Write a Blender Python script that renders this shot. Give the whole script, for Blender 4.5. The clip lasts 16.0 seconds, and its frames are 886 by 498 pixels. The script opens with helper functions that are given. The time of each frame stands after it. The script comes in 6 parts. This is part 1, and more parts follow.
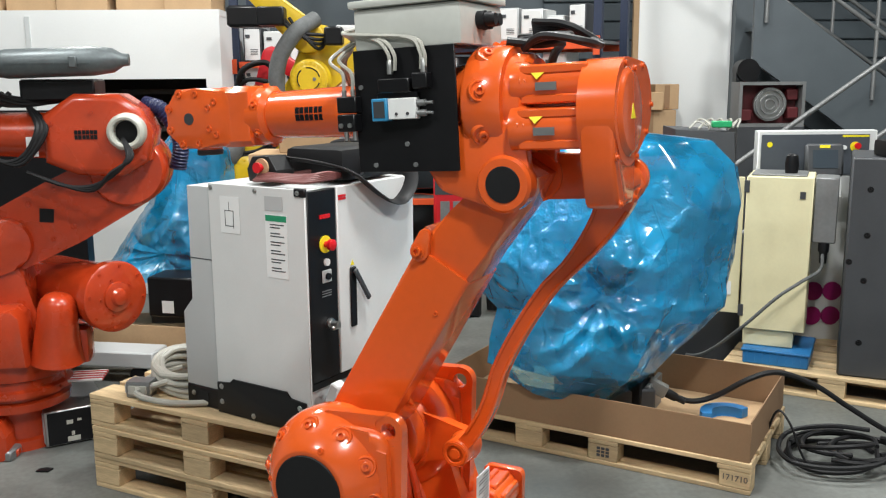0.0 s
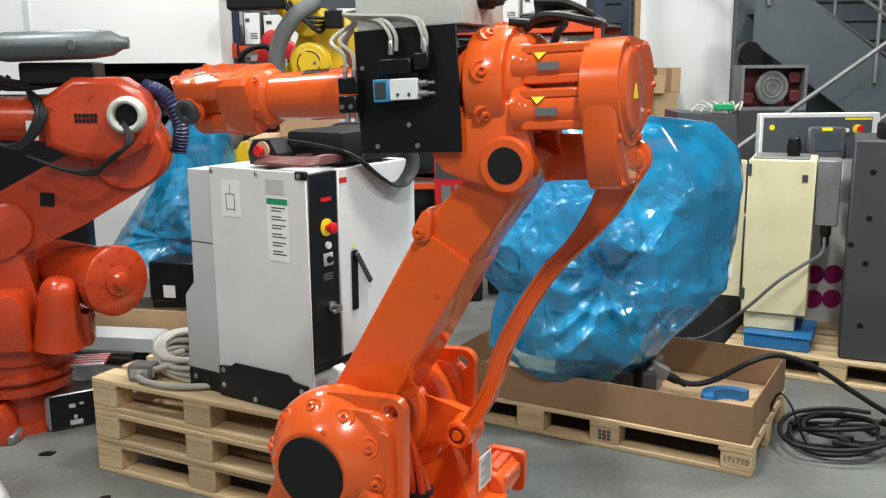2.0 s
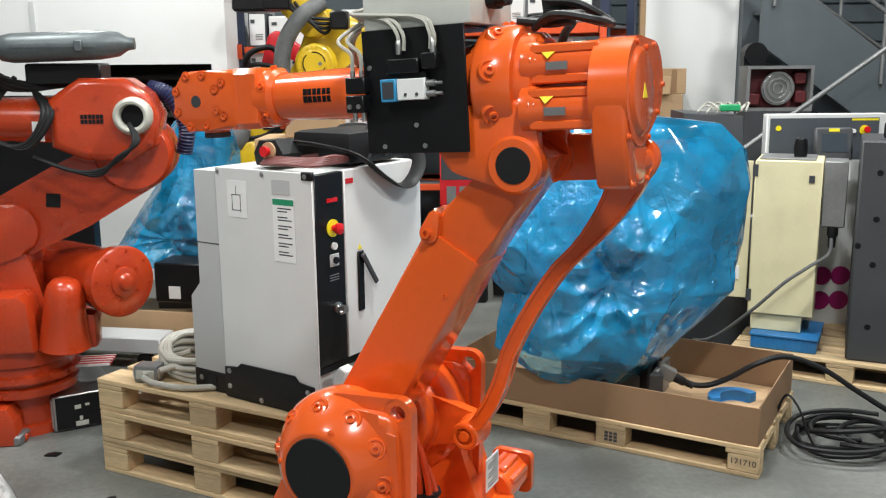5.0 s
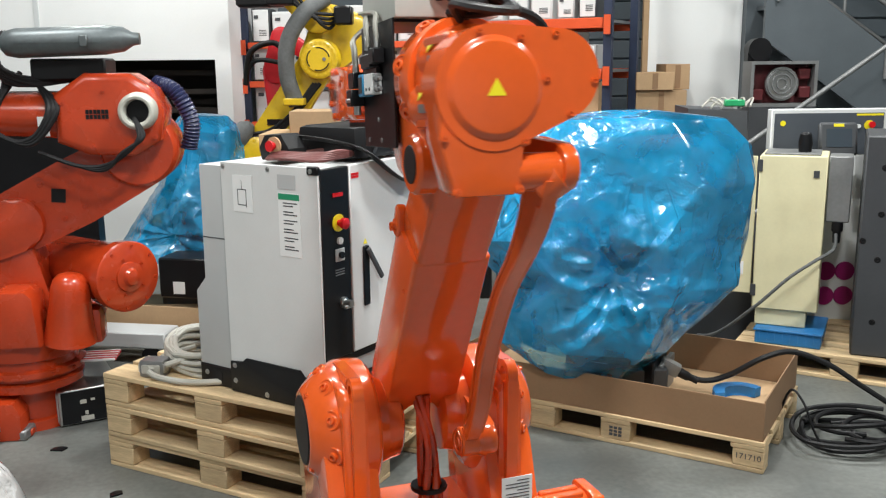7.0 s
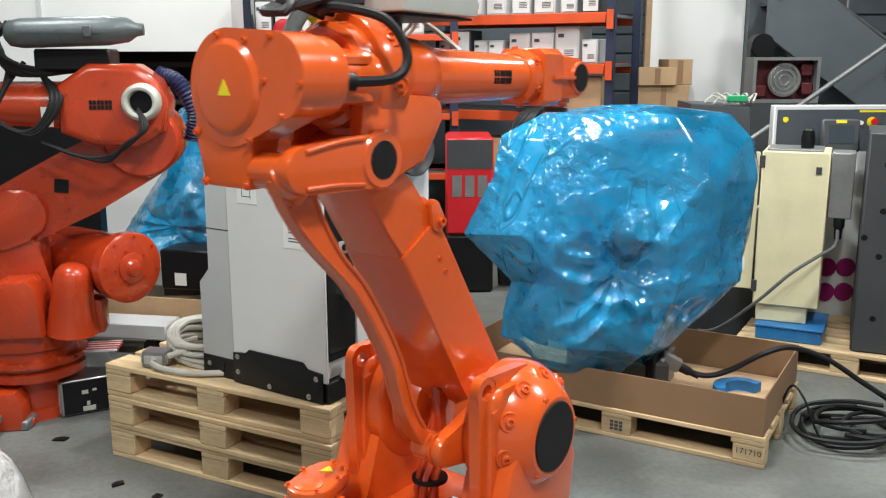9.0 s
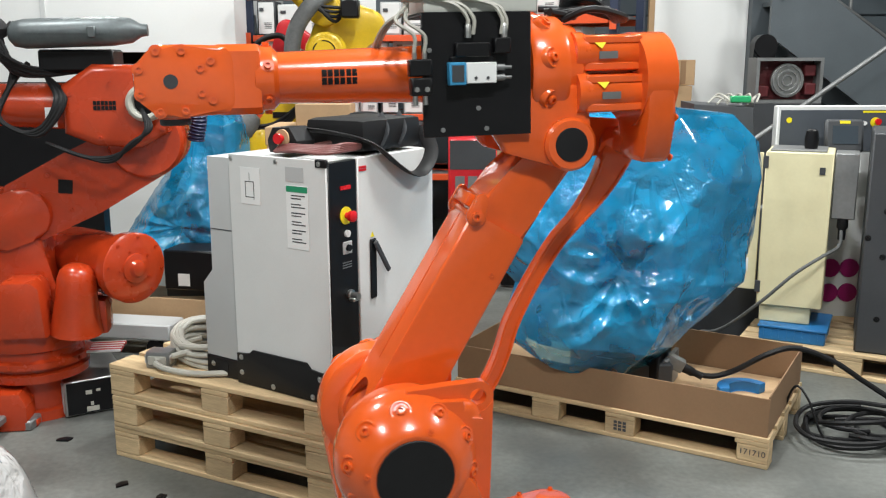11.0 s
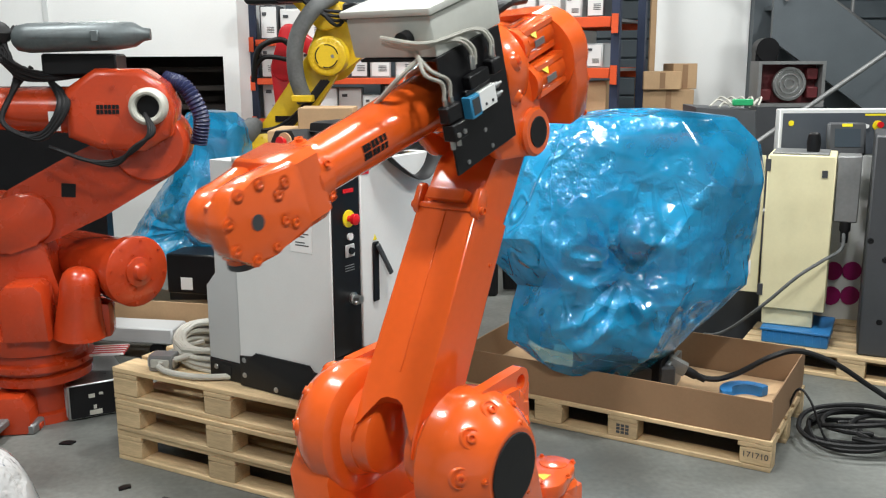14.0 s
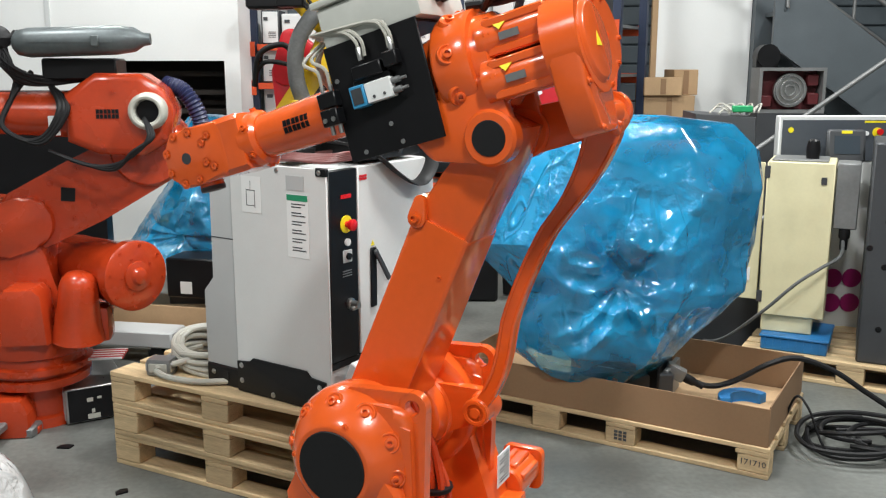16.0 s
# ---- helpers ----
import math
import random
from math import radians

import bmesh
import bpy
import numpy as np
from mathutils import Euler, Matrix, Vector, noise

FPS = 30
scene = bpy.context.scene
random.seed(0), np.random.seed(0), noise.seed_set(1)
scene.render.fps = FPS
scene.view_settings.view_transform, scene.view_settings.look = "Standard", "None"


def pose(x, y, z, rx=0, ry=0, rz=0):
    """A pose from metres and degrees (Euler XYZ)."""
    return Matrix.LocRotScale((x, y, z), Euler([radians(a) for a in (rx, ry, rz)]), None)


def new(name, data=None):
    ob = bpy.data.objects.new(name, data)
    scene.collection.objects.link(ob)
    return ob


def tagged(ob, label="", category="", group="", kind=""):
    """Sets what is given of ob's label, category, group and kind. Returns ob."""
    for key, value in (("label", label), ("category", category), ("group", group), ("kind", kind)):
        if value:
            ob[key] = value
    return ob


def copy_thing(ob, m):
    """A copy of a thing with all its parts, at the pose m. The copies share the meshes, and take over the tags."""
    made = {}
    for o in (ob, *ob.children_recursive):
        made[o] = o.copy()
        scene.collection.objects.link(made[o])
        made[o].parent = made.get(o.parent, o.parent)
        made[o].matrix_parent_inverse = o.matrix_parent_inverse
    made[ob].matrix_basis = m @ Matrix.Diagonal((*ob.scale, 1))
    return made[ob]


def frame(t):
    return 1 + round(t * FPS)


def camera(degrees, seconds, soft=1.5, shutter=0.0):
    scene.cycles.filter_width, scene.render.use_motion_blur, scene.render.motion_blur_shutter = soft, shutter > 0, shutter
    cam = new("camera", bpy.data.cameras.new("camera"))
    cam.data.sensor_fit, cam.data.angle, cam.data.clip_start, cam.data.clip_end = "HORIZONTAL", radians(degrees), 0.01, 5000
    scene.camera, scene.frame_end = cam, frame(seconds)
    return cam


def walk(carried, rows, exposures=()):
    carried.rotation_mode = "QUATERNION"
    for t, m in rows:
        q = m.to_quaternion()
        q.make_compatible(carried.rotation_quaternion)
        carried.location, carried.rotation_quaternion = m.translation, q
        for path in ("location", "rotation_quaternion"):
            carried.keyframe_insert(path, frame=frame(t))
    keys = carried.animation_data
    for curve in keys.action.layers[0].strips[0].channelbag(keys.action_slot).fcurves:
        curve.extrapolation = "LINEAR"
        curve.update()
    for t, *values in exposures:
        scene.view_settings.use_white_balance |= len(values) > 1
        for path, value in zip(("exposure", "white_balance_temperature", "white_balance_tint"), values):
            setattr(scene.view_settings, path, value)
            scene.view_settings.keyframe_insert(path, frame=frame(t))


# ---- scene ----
cam = camera(52.21, 16.0, soft=1.2, shutter=0.4)
PATH = [
    (0, pose(0.0394, -0.0035, 1.7758, 79.535, 0.359, -0.481)),
    (0.5, pose(0.0377, -0.0002, 1.7742, 79.309, 0.353, -0.496)),
    (1, pose(0.0403, 0.0026, 1.7684, 78.613, 0.458, -0.548)),
    (1.5, pose(0.0420, 0.0015, 1.7613, 78.550, 0.464, -0.499)),
    (2, pose(0.0364, 0.0008, 1.7652, 78.614, 0.464, -0.452)),
    (2.5, pose(0.0377, 0.0036, 1.7620, 78.643, 0.484, -0.360)),
    (3, pose(0.0368, 0.0036, 1.7618, 78.607, 0.527, -0.362)),
    (3.5, pose(0.0340, 0.0062, 1.7590, 78.697, 0.515, -0.298)),
    (4, pose(0.0304, 0.0087, 1.7613, 78.700, 0.488, -0.279)),
    (6.5, pose(0.0227, 0.0060, 1.7573, 78.728, 0.560, -0.071)),
    (7, pose(0.0140, 0.0050, 1.7546, 78.490, 0.540, -0.076)),
    (7.5, pose(0.0125, 0.0062, 1.7597, 78.096, 0.407, 0.006)),
    (8, pose(0.0017, 0.0069, 1.7510, 77.979, 0.306, -0.035)),
    (8.5, pose(-0.0044, -0.0017, 1.7515, 78.088, 0.183, 0.004)),
    (9, pose(0.0000, 0.0000, 1.7524, 78.111, 0.107, -0.022)),
    (11.5, pose(-0.0102, -0.0013, 1.7504, 78.199, 0.160, 0.137)),
    (12, pose(-0.0033, -0.0038, 1.7488, 78.266, 0.200, 0.175)),
    (12.5, pose(-0.0047, -0.0031, 1.7504, 78.292, 0.222, 0.148)),
    (13, pose(-0.0073, -0.0049, 1.7501, 78.315, 0.212, 0.224)),
    (13.5, pose(-0.0039, -0.0066, 1.7492, 78.357, 0.235, 0.260)),
    (14, pose(-0.0096, -0.0050, 1.7469, 78.430, 0.212, 0.216)),
    (14.5, pose(-0.0065, -0.0034, 1.7492, 78.481, 0.236, 0.245)),
    (15, pose(-0.0081, -0.0084, 1.7492, 78.582, 0.038, 0.212)),
    (15.5, pose(0.0086, -0.0076, 1.7540, 78.641, -0.006, 0.321)),
    (16, pose(0.0090, -0.0064, 1.7536, 78.701, 0.007, 0.407)),
]
walk(cam, PATH)

# ---- light: a hall with rows of round high-bay lamps, closed around ----
world = bpy.data.worlds.new("hall")
scene.world = world
world.use_nodes = True
world.node_tree.nodes["Background"].inputs[0].default_value = (0.75, 0.85, 1.0, 1)
world.node_tree.nodes["Background"].inputs[1].default_value = 0.15
scene.view_settings.exposure = 0.0


def area(name, x, y, z, size, watts, color=(0.98, 1.0, 0.985)):
    d = bpy.data.lights.new(name, "AREA")
    d.shape, d.size, d.energy, d.color = "DISK", size, watts, color
    ob = new(name, d)
    ob.matrix_world = pose(x, y, z)
    return ob


LAMPS = [(-2.6, 0.2), (0.6, 0.2), (-2.6, 3.4), (0.6, 3.4), (-2.6, 6.6), (0.6, 6.6), (3.6, 2.6), (3.6, 6.2)]
for lx, ly in LAMPS:
    area("ceiling_lamp_light", lx, ly, 4.60, 0.42, 86 if lx < -1 else 98 if ly > 6 else 112 if lx > 3 else 146)

# ---- materials ----
def material(name, color, rough=0.5, metal=0.0, vary=0.12, scale=6.0, grain=60.0, bump=0.08, coat=0.0, dirt=None, dirt_amount=0.5, rough_vary=0.1, stretch=(1, 1, 1), per_object=0.0, spec=0.5):
    """Paint, wood, metal: two scales of tone, fine relief, optional stains of another colour."""
    m = bpy.data.materials.new(name)
    m.use_nodes = True
    nt = m.node_tree
    N, L = nt.nodes, nt.links
    bsdf = N["Principled BSDF"]
    tex = N.new("ShaderNodeTexCoord")
    mp = N.new("ShaderNodeMapping")
    mp.inputs["Scale"].default_value = stretch
    L.new(tex.outputs["Object"], mp.inputs["Vector"])
    big, small = N.new("ShaderNodeTexNoise"), N.new("ShaderNodeTexNoise")
    for n, s, d in ((big, scale, 5), (small, grain, 3)):
        n.inputs["Scale"].default_value = s
        n.inputs["Detail"].default_value = d
        L.new(mp.outputs[0], n.inputs["Vector"])
    add = N.new("ShaderNodeMath")
    add.operation = "MULTIPLY_ADD"
    L.new(small.outputs["Fac"], add.inputs[0])
    add.inputs[1].default_value = 0.5
    L.new(big.outputs["Fac"], add.inputs[2])
    ramp = N.new("ShaderNodeMapRange")
    ramp.inputs["From Min"].default_value, ramp.inputs["From Max"].default_value = 0.45, 1.05
    ramp.inputs["To Min"].default_value, ramp.inputs["To Max"].default_value = 1 - vary, 1 + vary
    L.new(add.outputs[0], ramp.inputs["Value"])
    value = ramp.outputs[0]
    if per_object:
        info = N.new("ShaderNodeObjectInfo")
        pr = N.new("ShaderNodeMapRange")
        pr.inputs["To Min"].default_value, pr.inputs["To Max"].default_value = 1 - per_object, 1 + per_object
        L.new(info.outputs["Random"], pr.inputs["Value"])
        mul = N.new("ShaderNodeMath")
        mul.operation = "MULTIPLY"
        L.new(value, mul.inputs[0])
        L.new(pr.outputs[0], mul.inputs[1])
        value = mul.outputs[0]
    hsv = N.new("ShaderNodeHueSaturation")
    hsv.inputs["Color"].default_value = (*color, 1)
    L.new(value, hsv.inputs["Value"])
    out = hsv.outputs[0]
    if dirt:
        dn = N.new("ShaderNodeTexNoise")
        dn.inputs["Scale"].default_value, dn.inputs["Detail"].default_value = scale * 0.7, 8
        L.new(tex.outputs["Object"], dn.inputs["Vector"])
        dr = N.new("ShaderNodeMapRange")
        dr.inputs["From Min"].default_value, dr.inputs["From Max"].default_value = 0.5, 0.72
        dr.inputs["To Max"].default_value = dirt_amount
        L.new(dn.outputs["Fac"], dr.inputs["Value"])
        mix = N.new("ShaderNodeMix")
        mix.data_type = "RGBA"
        L.new(dr.outputs[0], mix.inputs["Factor"])
        L.new(out, mix.inputs["A"])
        mix.inputs["B"].default_value = (*dirt, 1)
        out = mix.outputs["Result"]
    L.new(out, bsdf.inputs["Base Color"])
    rr = N.new("ShaderNodeMapRange")
    rr.inputs["To Min"].default_value, rr.inputs["To Max"].default_value = max(0.02, rough - rough_vary), min(1, rough + rough_vary)
    L.new(big.outputs["Fac"], rr.inputs["Value"])
    L.new(rr.outputs[0], bsdf.inputs["Roughness"])
    bsdf.inputs["Metallic"].default_value = metal
    bsdf.inputs["Coat Weight"].default_value = coat
    bsdf.inputs["Coat Roughness"].default_value = 0.08
    bsdf.inputs["Specular IOR Level"].default_value = spec
    if bump:
        b = N.new("ShaderNodeBump")
        b.inputs["Strength"].default_value, b.inputs["Distance"].default_value = bump, 0.004
        L.new(add.outputs[0], b.inputs["Height"])
        L.new(b.outputs[0], bsdf.inputs["Normal"])
    return m


def film_material(name, color, clear, rough=0.1, body=0.5):
    """Thin glossy plastic film: tinted light passes, fine wrinkles shine."""
    m = bpy.data.materials.new(name)
    m.use_nodes = True
    N, L = m.node_tree.nodes, m.node_tree.links
    bsdf = N["Principled BSDF"]
    bsdf.inputs["Base Color"].default_value = (*color, 1)
    bsdf.inputs["Roughness"].default_value = rough
    bsdf.inputs["Specular IOR Level"].default_value = 0.9
    tex = N.new("ShaderNodeTexCoord")
    cloud = N.new("ShaderNodeTexNoise")
    cloud.inputs["Scale"].default_value, cloud.inputs["Detail"].default_value = 3.0, 5
    L.new(tex.outputs["Object"], cloud.inputs["Vector"])
    normal = None
    for turn, stretch, scale, strength, depth in (((0.2, 0.9, 0.3), (1, 1, 0.22), 3.2, 0.6, 0.024), ((0.5, -0.6, 0.1), (1, 1, 0.22), 6.0, 0.5, 0.014)):
        slant = N.new("ShaderNodeMapping")
        slant.inputs["Rotation"].default_value, slant.inputs["Scale"].default_value = turn, stretch
        L.new(tex.outputs["Object"], slant.inputs["Vector"])
        ridge = N.new("ShaderNodeTexNoise")
        ridge.inputs["Scale"].default_value, ridge.inputs["Detail"].default_value, ridge.inputs["Distortion"].default_value = scale, 1.5, 0.6
        L.new(slant.outputs[0], ridge.inputs["Vector"])
        fold = N.new("ShaderNodeMath")
        fold.operation = "SUBTRACT"
        L.new(ridge.outputs["Fac"], fold.inputs[0])
        fold.inputs[1].default_value = 0.5
        size = N.new("ShaderNodeMath")
        size.operation = "ABSOLUTE"
        L.new(fold.outputs[0], size.inputs[0])
        line = N.new("ShaderNodeMapRange")
        line.interpolation_type = "SMOOTHSTEP"
        line.inputs["From Max"].default_value = 0.028
        line.inputs["To Min"].default_value, line.inputs["To Max"].default_value = 0.0, 0.22
        L.new(size.outputs[0], line.inputs["Value"])
        spot = N.new("ShaderNodeMapRange")
        spot.inputs["From Min"].default_value, spot.inputs["From Max"].default_value = 0.50, 0.62
        L.new(cloud.outputs["Fac"], spot.inputs["Value"])
        sharp = N.new("ShaderNodeMath")
        sharp.operation = "MULTIPLY"
        L.new(line.outputs[0], sharp.inputs[0])
        L.new(spot.outputs[0], sharp.inputs[1])
        bump = N.new("ShaderNodeBump")
        bump.invert = True
        bump.inputs["Strength"].default_value, bump.inputs["Distance"].default_value = strength, depth * 4
        L.new(sharp.outputs[0], bump.inputs["Height"])
        if normal is not None:
            L.new(normal, bump.inputs["Normal"])
        normal = bump.outputs[0]
    L.new(normal, bsdf.inputs["Normal"])
    lit = N.new("ShaderNodeBsdfTranslucent")
    lit.inputs["Color"].default_value = (*color, 1)
    half = N.new("ShaderNodeMixShader")
    half.inputs[0].default_value = body
    L.new(bsdf.outputs[0], half.inputs[1])
    L.new(lit.outputs[0], half.inputs[2])
    tr = N.new("ShaderNodeBsdfTransparent")
    tr.inputs["Color"].default_value = tuple(0.40 + 0.58 * c ** 0.55 for c in color) + (1,)
    mr = N.new("ShaderNodeMapRange")
    mr.inputs["From Min"].default_value, mr.inputs["From Max"].default_value = 0.35, 0.65
    mr.inputs["To Min"].default_value, mr.inputs["To Max"].default_value = clear + 0.24, clear - 0.24
    L.new(cloud.outputs["Fac"], mr.inputs["Value"])
    mix = N.new("ShaderNodeMixShader")
    L.new(mr.outputs[0], mix.inputs[0])
    L.new(half.outputs[0], mix.inputs[1])
    L.new(tr.outputs[0], mix.inputs[2])
    gloss = N.new("ShaderNodeBsdfGlossy")
    gloss.inputs["Roughness"].default_value = 0.09
    L.new(normal, gloss.inputs["Normal"])
    fr = N.new("ShaderNodeFresnel")
    fr.inputs["IOR"].default_value = 1.6
    L.new(normal, fr.inputs["Normal"])
    top = N.new("ShaderNodeMixShader")
    L.new(fr.outputs[0], top.inputs[0])
    L.new(mix.outputs[0], top.inputs[1])
    L.new(gloss.outputs[0], top.inputs[2])
    L.new(top.outputs[0], N["Material Output"].inputs["Surface"])
    return m


def glow_material(name, color, strength):
    m = bpy.data.materials.new(name)
    m.use_nodes = True
    b = m.node_tree.nodes["Principled BSDF"]
    b.inputs["Base Color"].default_value = (*color, 1)
    b.inputs["Emission Color"].default_value = (*color, 1)
    b.inputs["Emission Strength"].default_value = strength
    return m


ORANGE = material("orange_robot_paint", (0.76, 0.108, 0.014), 0.22, vary=0.07, scale=3, grain=40, bump=0.06, coat=0.8, rough_vary=0.06)
ORANGE_OLD = material("orange_robot_paint_worn", (0.48, 0.046, 0.010), 0.26, vary=0.12, scale=5, grain=50, bump=0.06, coat=0.35, dirt=(0.2, 0.05, 0.02), dirt_amount=0.25)
YELLOW = material("yellow_robot_paint", (0.72, 0.48, 0.012), 0.38, vary=0.1, coat=0.3, dirt=(0.25, 0.18, 0.03), dirt_amount=0.4)
RED = material("red_paint", (0.55, 0.012, 0.02), 0.4, vary=0.1, coat=0.2)
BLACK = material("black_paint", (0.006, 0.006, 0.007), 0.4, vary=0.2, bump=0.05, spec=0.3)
RUBBER = material("black_rubber", (0.010, 0.010, 0.011), 0.55, vary=0.2, bump=0.1, spec=0.3)
CABLE_GREY = material("grey_cable_sheath", (0.44, 0.43, 0.38), 0.45, vary=0.12, dirt=(0.16, 0.15, 0.13), dirt_amount=0.5)
CABLE_RED = material("brown_red_cable_sheath", (0.16, 0.05, 0.045), 0.5, vary=0.2)
STEEL = material("bare_steel", (0.55, 0.55, 0.54), 0.32, metal=1.0, vary=0.12, rough_vary=0.12)
GALV = material("grey_cast_metal", (0.24, 0.245, 0.245), 0.45, metal=0.5, vary=0.15)
CAB_WHITE = material("light_grey_powder_coat", (0.66, 0.67, 0.66), 0.5, vary=0.04, grain=150, bump=0.06)
CAB_GREY = material("mid_grey_powder_coat", (0.47, 0.48, 0.48), 0.5, vary=0.04, grain=150, bump=0.06)
BOX_GREY = material("grey_plastic_enclosure", (0.52, 0.53, 0.49), 0.5, vary=0.06, dirt=(0.3, 0.29, 0.25), dirt_amount=0.3)
CREAM = material("cream_powder_coat", (0.72, 0.66, 0.42), 0.45, vary=0.05, dirt=(0.4, 0.33, 0.18), dirt_amount=0.2)
ANTHRACITE = material("anthracite_paint", (0.046, 0.049, 0.054), 0.5, vary=0.1)
SLATE = material("slate_blue_panel", (0.065, 0.075, 0.09), 0.5, vary=0.08)
WOOD = material("pallet_wood", (0.57, 0.42, 0.24), 0.7, vary=0.34, scale=2.0, grain=22, bump=0.4, stretch=(1, 9, 9), per_object=0.16, dirt=(0.26, 0.17, 0.09), dirt_amount=0.35)
CARDBOARD = material("brown_cardboard", (0.27, 0.16, 0.085), 0.8, vary=0.08, scale=3, grain=80, bump=0.06, dirt=(0.2, 0.12, 0.06), dirt_amount=0.25)
CARTON = material("pale_brown_cardboard", (0.44, 0.29, 0.16), 0.8, vary=0.1, per_object=0.12)
CONCRETE = material("concrete_floor", (0.138, 0.144, 0.133), 0.48, vary=0.42, scale=2.1, grain=35, bump=0.1, dirt=(0.070, 0.073, 0.070), dirt_amount=0.9, rough_vary=0.18)
WHITE_WALL = material("white_wall_board", (0.80, 0.81, 0.80), 0.6, vary=0.03, scale=1.5, grain=60)
GREY_WALL = material("grey_wall_board", (0.60, 0.62, 0.62), 0.6, vary=0.04, scale=1.5)
SIDING = material("grey_metal_siding", (0.100, 0.122, 0.138), 0.5, metal=0.1, vary=0.07, scale=1.2)
STAIR_PAINT = material("grey_stair_steel", (0.095, 0.112, 0.124), 0.5, metal=0.1, vary=0.08)
SHELF_ORANGE = material("orange_shelf_beam", (0.68, 0.085, 0.02), 0.45, vary=0.08, dirt=(0.3, 0.06, 0.03), dirt_amount=0.3)
SHELF_BLUE = material("dark_blue_shelf_post", (0.018, 0.028, 0.06), 0.5, vary=0.15)
DARK_ROOM = material("dark_interior", (0.03, 0.022, 0.018), 0.7, vary=0.3)
PAPER = material("white_paper", (0.78, 0.79, 0.78), 0.6, vary=0.03, grain=90, bump=0.0)
INK = material("dark_ink", (0.06, 0.06, 0.065), 0.6, vary=0.1, bump=0)
GREEN = material("green_print", (0.02, 0.27, 0.13), 0.5, vary=0.05, bump=0)
YELLOW_SIGN = material("yellow_sign", (0.85, 0.72, 0.02), 0.4, vary=0.05, bump=0)
RED_PLASTIC = material("red_button_plastic", (0.62, 0.01, 0.015), 0.3, vary=0.05)
BLUE_PLASTIC = material("blue_plastic", (0.02, 0.17, 0.42), 0.45, vary=0.12, dirt=(0.02, 0.08, 0.2), dirt_amount=0.5)
BLUE_VALVE = material("blue_valve_body", (0.04, 0.28, 0.52), 0.4, vary=0.06)
MAGENTA = material("magenta_paint", (0.3, 0.01, 0.12), 0.4, vary=0.1)
MAGENTA_DARK = material("dark_red_paint", (0.10, 0.012, 0.015), 0.5, vary=0.2)
CANISTER = material("dull_blue_grey_metal", (0.13, 0.15, 0.155), 0.42, metal=0.4, vary=0.25, dirt=(0.05, 0.05, 0.05), dirt_amount=0.6)
IVORY = material("ivory_plastic", (0.52, 0.52, 0.46), 0.4, vary=0.08, dirt=(0.2, 0.18, 0.14), dirt_amount=0.5)
HOSE_GREY = material("grey_hose_fabric", (0.11, 0.115, 0.115), 0.7, vary=0.3, scale=12, bump=0.4)
NAVY_HOSE = material("navy_hose", (0.015, 0.02, 0.07), 0.4, vary=0.2)
BLUE_FILM = film_material("blue_plastic_film", (0.015, 0.51, 1.0), 0.50, rough=0.13, body=0.22)
CLEAR_FILM = film_material("pale_plastic_film", (0.90, 0.90, 0.90), 0.25, body=0.2)
GLASS_DARK = material("dark_screen_glass", (0.05, 0.065, 0.08), 0.12, vary=0.05, bump=0)
GREEN_PLASTIC = material("green_connector_plastic", (0.02, 0.35, 0.13), 0.4, vary=0.1)
GLOW = glow_material("lamp_tube_glow", (1.0, 0.97, 0.92), 6.0)


# ---- mesh helpers ----
V = Vector


def finish(bm, smooth=40):
    bmesh.ops.recalc_face_normals(bm, faces=bm.faces)
    me = bpy.data.meshes.new("mesh")
    bm.to_mesh(me)
    bm.free()
    if smooth:
        for p in me.polygons:
            p.use_smooth = True
        me.set_sharp_from_angle(angle=radians(smooth))
    return me


def thing(name, label, category, m=None, group="", kind=""):
    ob = new(name)
    ob.empty_display_size = 0.1
    if m is not None:
        ob.matrix_basis = m
    return tagged(ob, label, category, group, kind)


def part(name, bm, mat, parent, label="", m=None, smooth=40):
    me = finish(bm, smooth)
    me.materials.append(mat)
    ob = new(name, me)
    ob.parent = parent
    if m is not None:
        ob.matrix_basis = m
    return tagged(ob, label)


def single(name, bm, mat, label, category, m=None, group="", kind="", smooth=40):
    ob = part(name, bm, mat, None, "", m, smooth)
    return tagged(ob, label, category, group, kind)


def same(name, ob, parent, m):
    """Another part on the same mesh."""
    o = new(name, ob.data)
    o.parent = parent
    o.matrix_basis = m
    return o


def box(bm, lo, hi, bevel=0.0, m=None, seg=1):
    vs = [bm.verts.new((x, y, z)) for x in (lo[0], hi[0]) for y in (lo[1], hi[1]) for z in (lo[2], hi[2])]
    fs = [bm.faces.new([vs[i] for i in q]) for q in ((0, 1, 3, 2), (4, 6, 7, 5), (0, 4, 5, 1), (2, 3, 7, 6), (0, 2, 6, 4), (1, 5, 7, 3))]
    if bevel:
        es = list({e for f in fs for e in f.edges})
        r = bmesh.ops.bevel(bm, geom=es, offset=bevel, segments=seg, affect="EDGES", profile=0.6)
        vs = list({v for f in r["faces"] for v in f.verts} | {v for v in vs if v.is_valid})
    if m is not None:
        for v in vs:
            v.co = m @ v.co
    return bm


def solid(lo, hi, bevel=0.0, seg=1):
    return box(bmesh.new(), lo, hi, bevel, None, seg)


def frame_axis(a, b):
    d = (V(b) - V(a)).normalized()
    u = d.orthogonal().normalized()
    return d, u, d.cross(u)


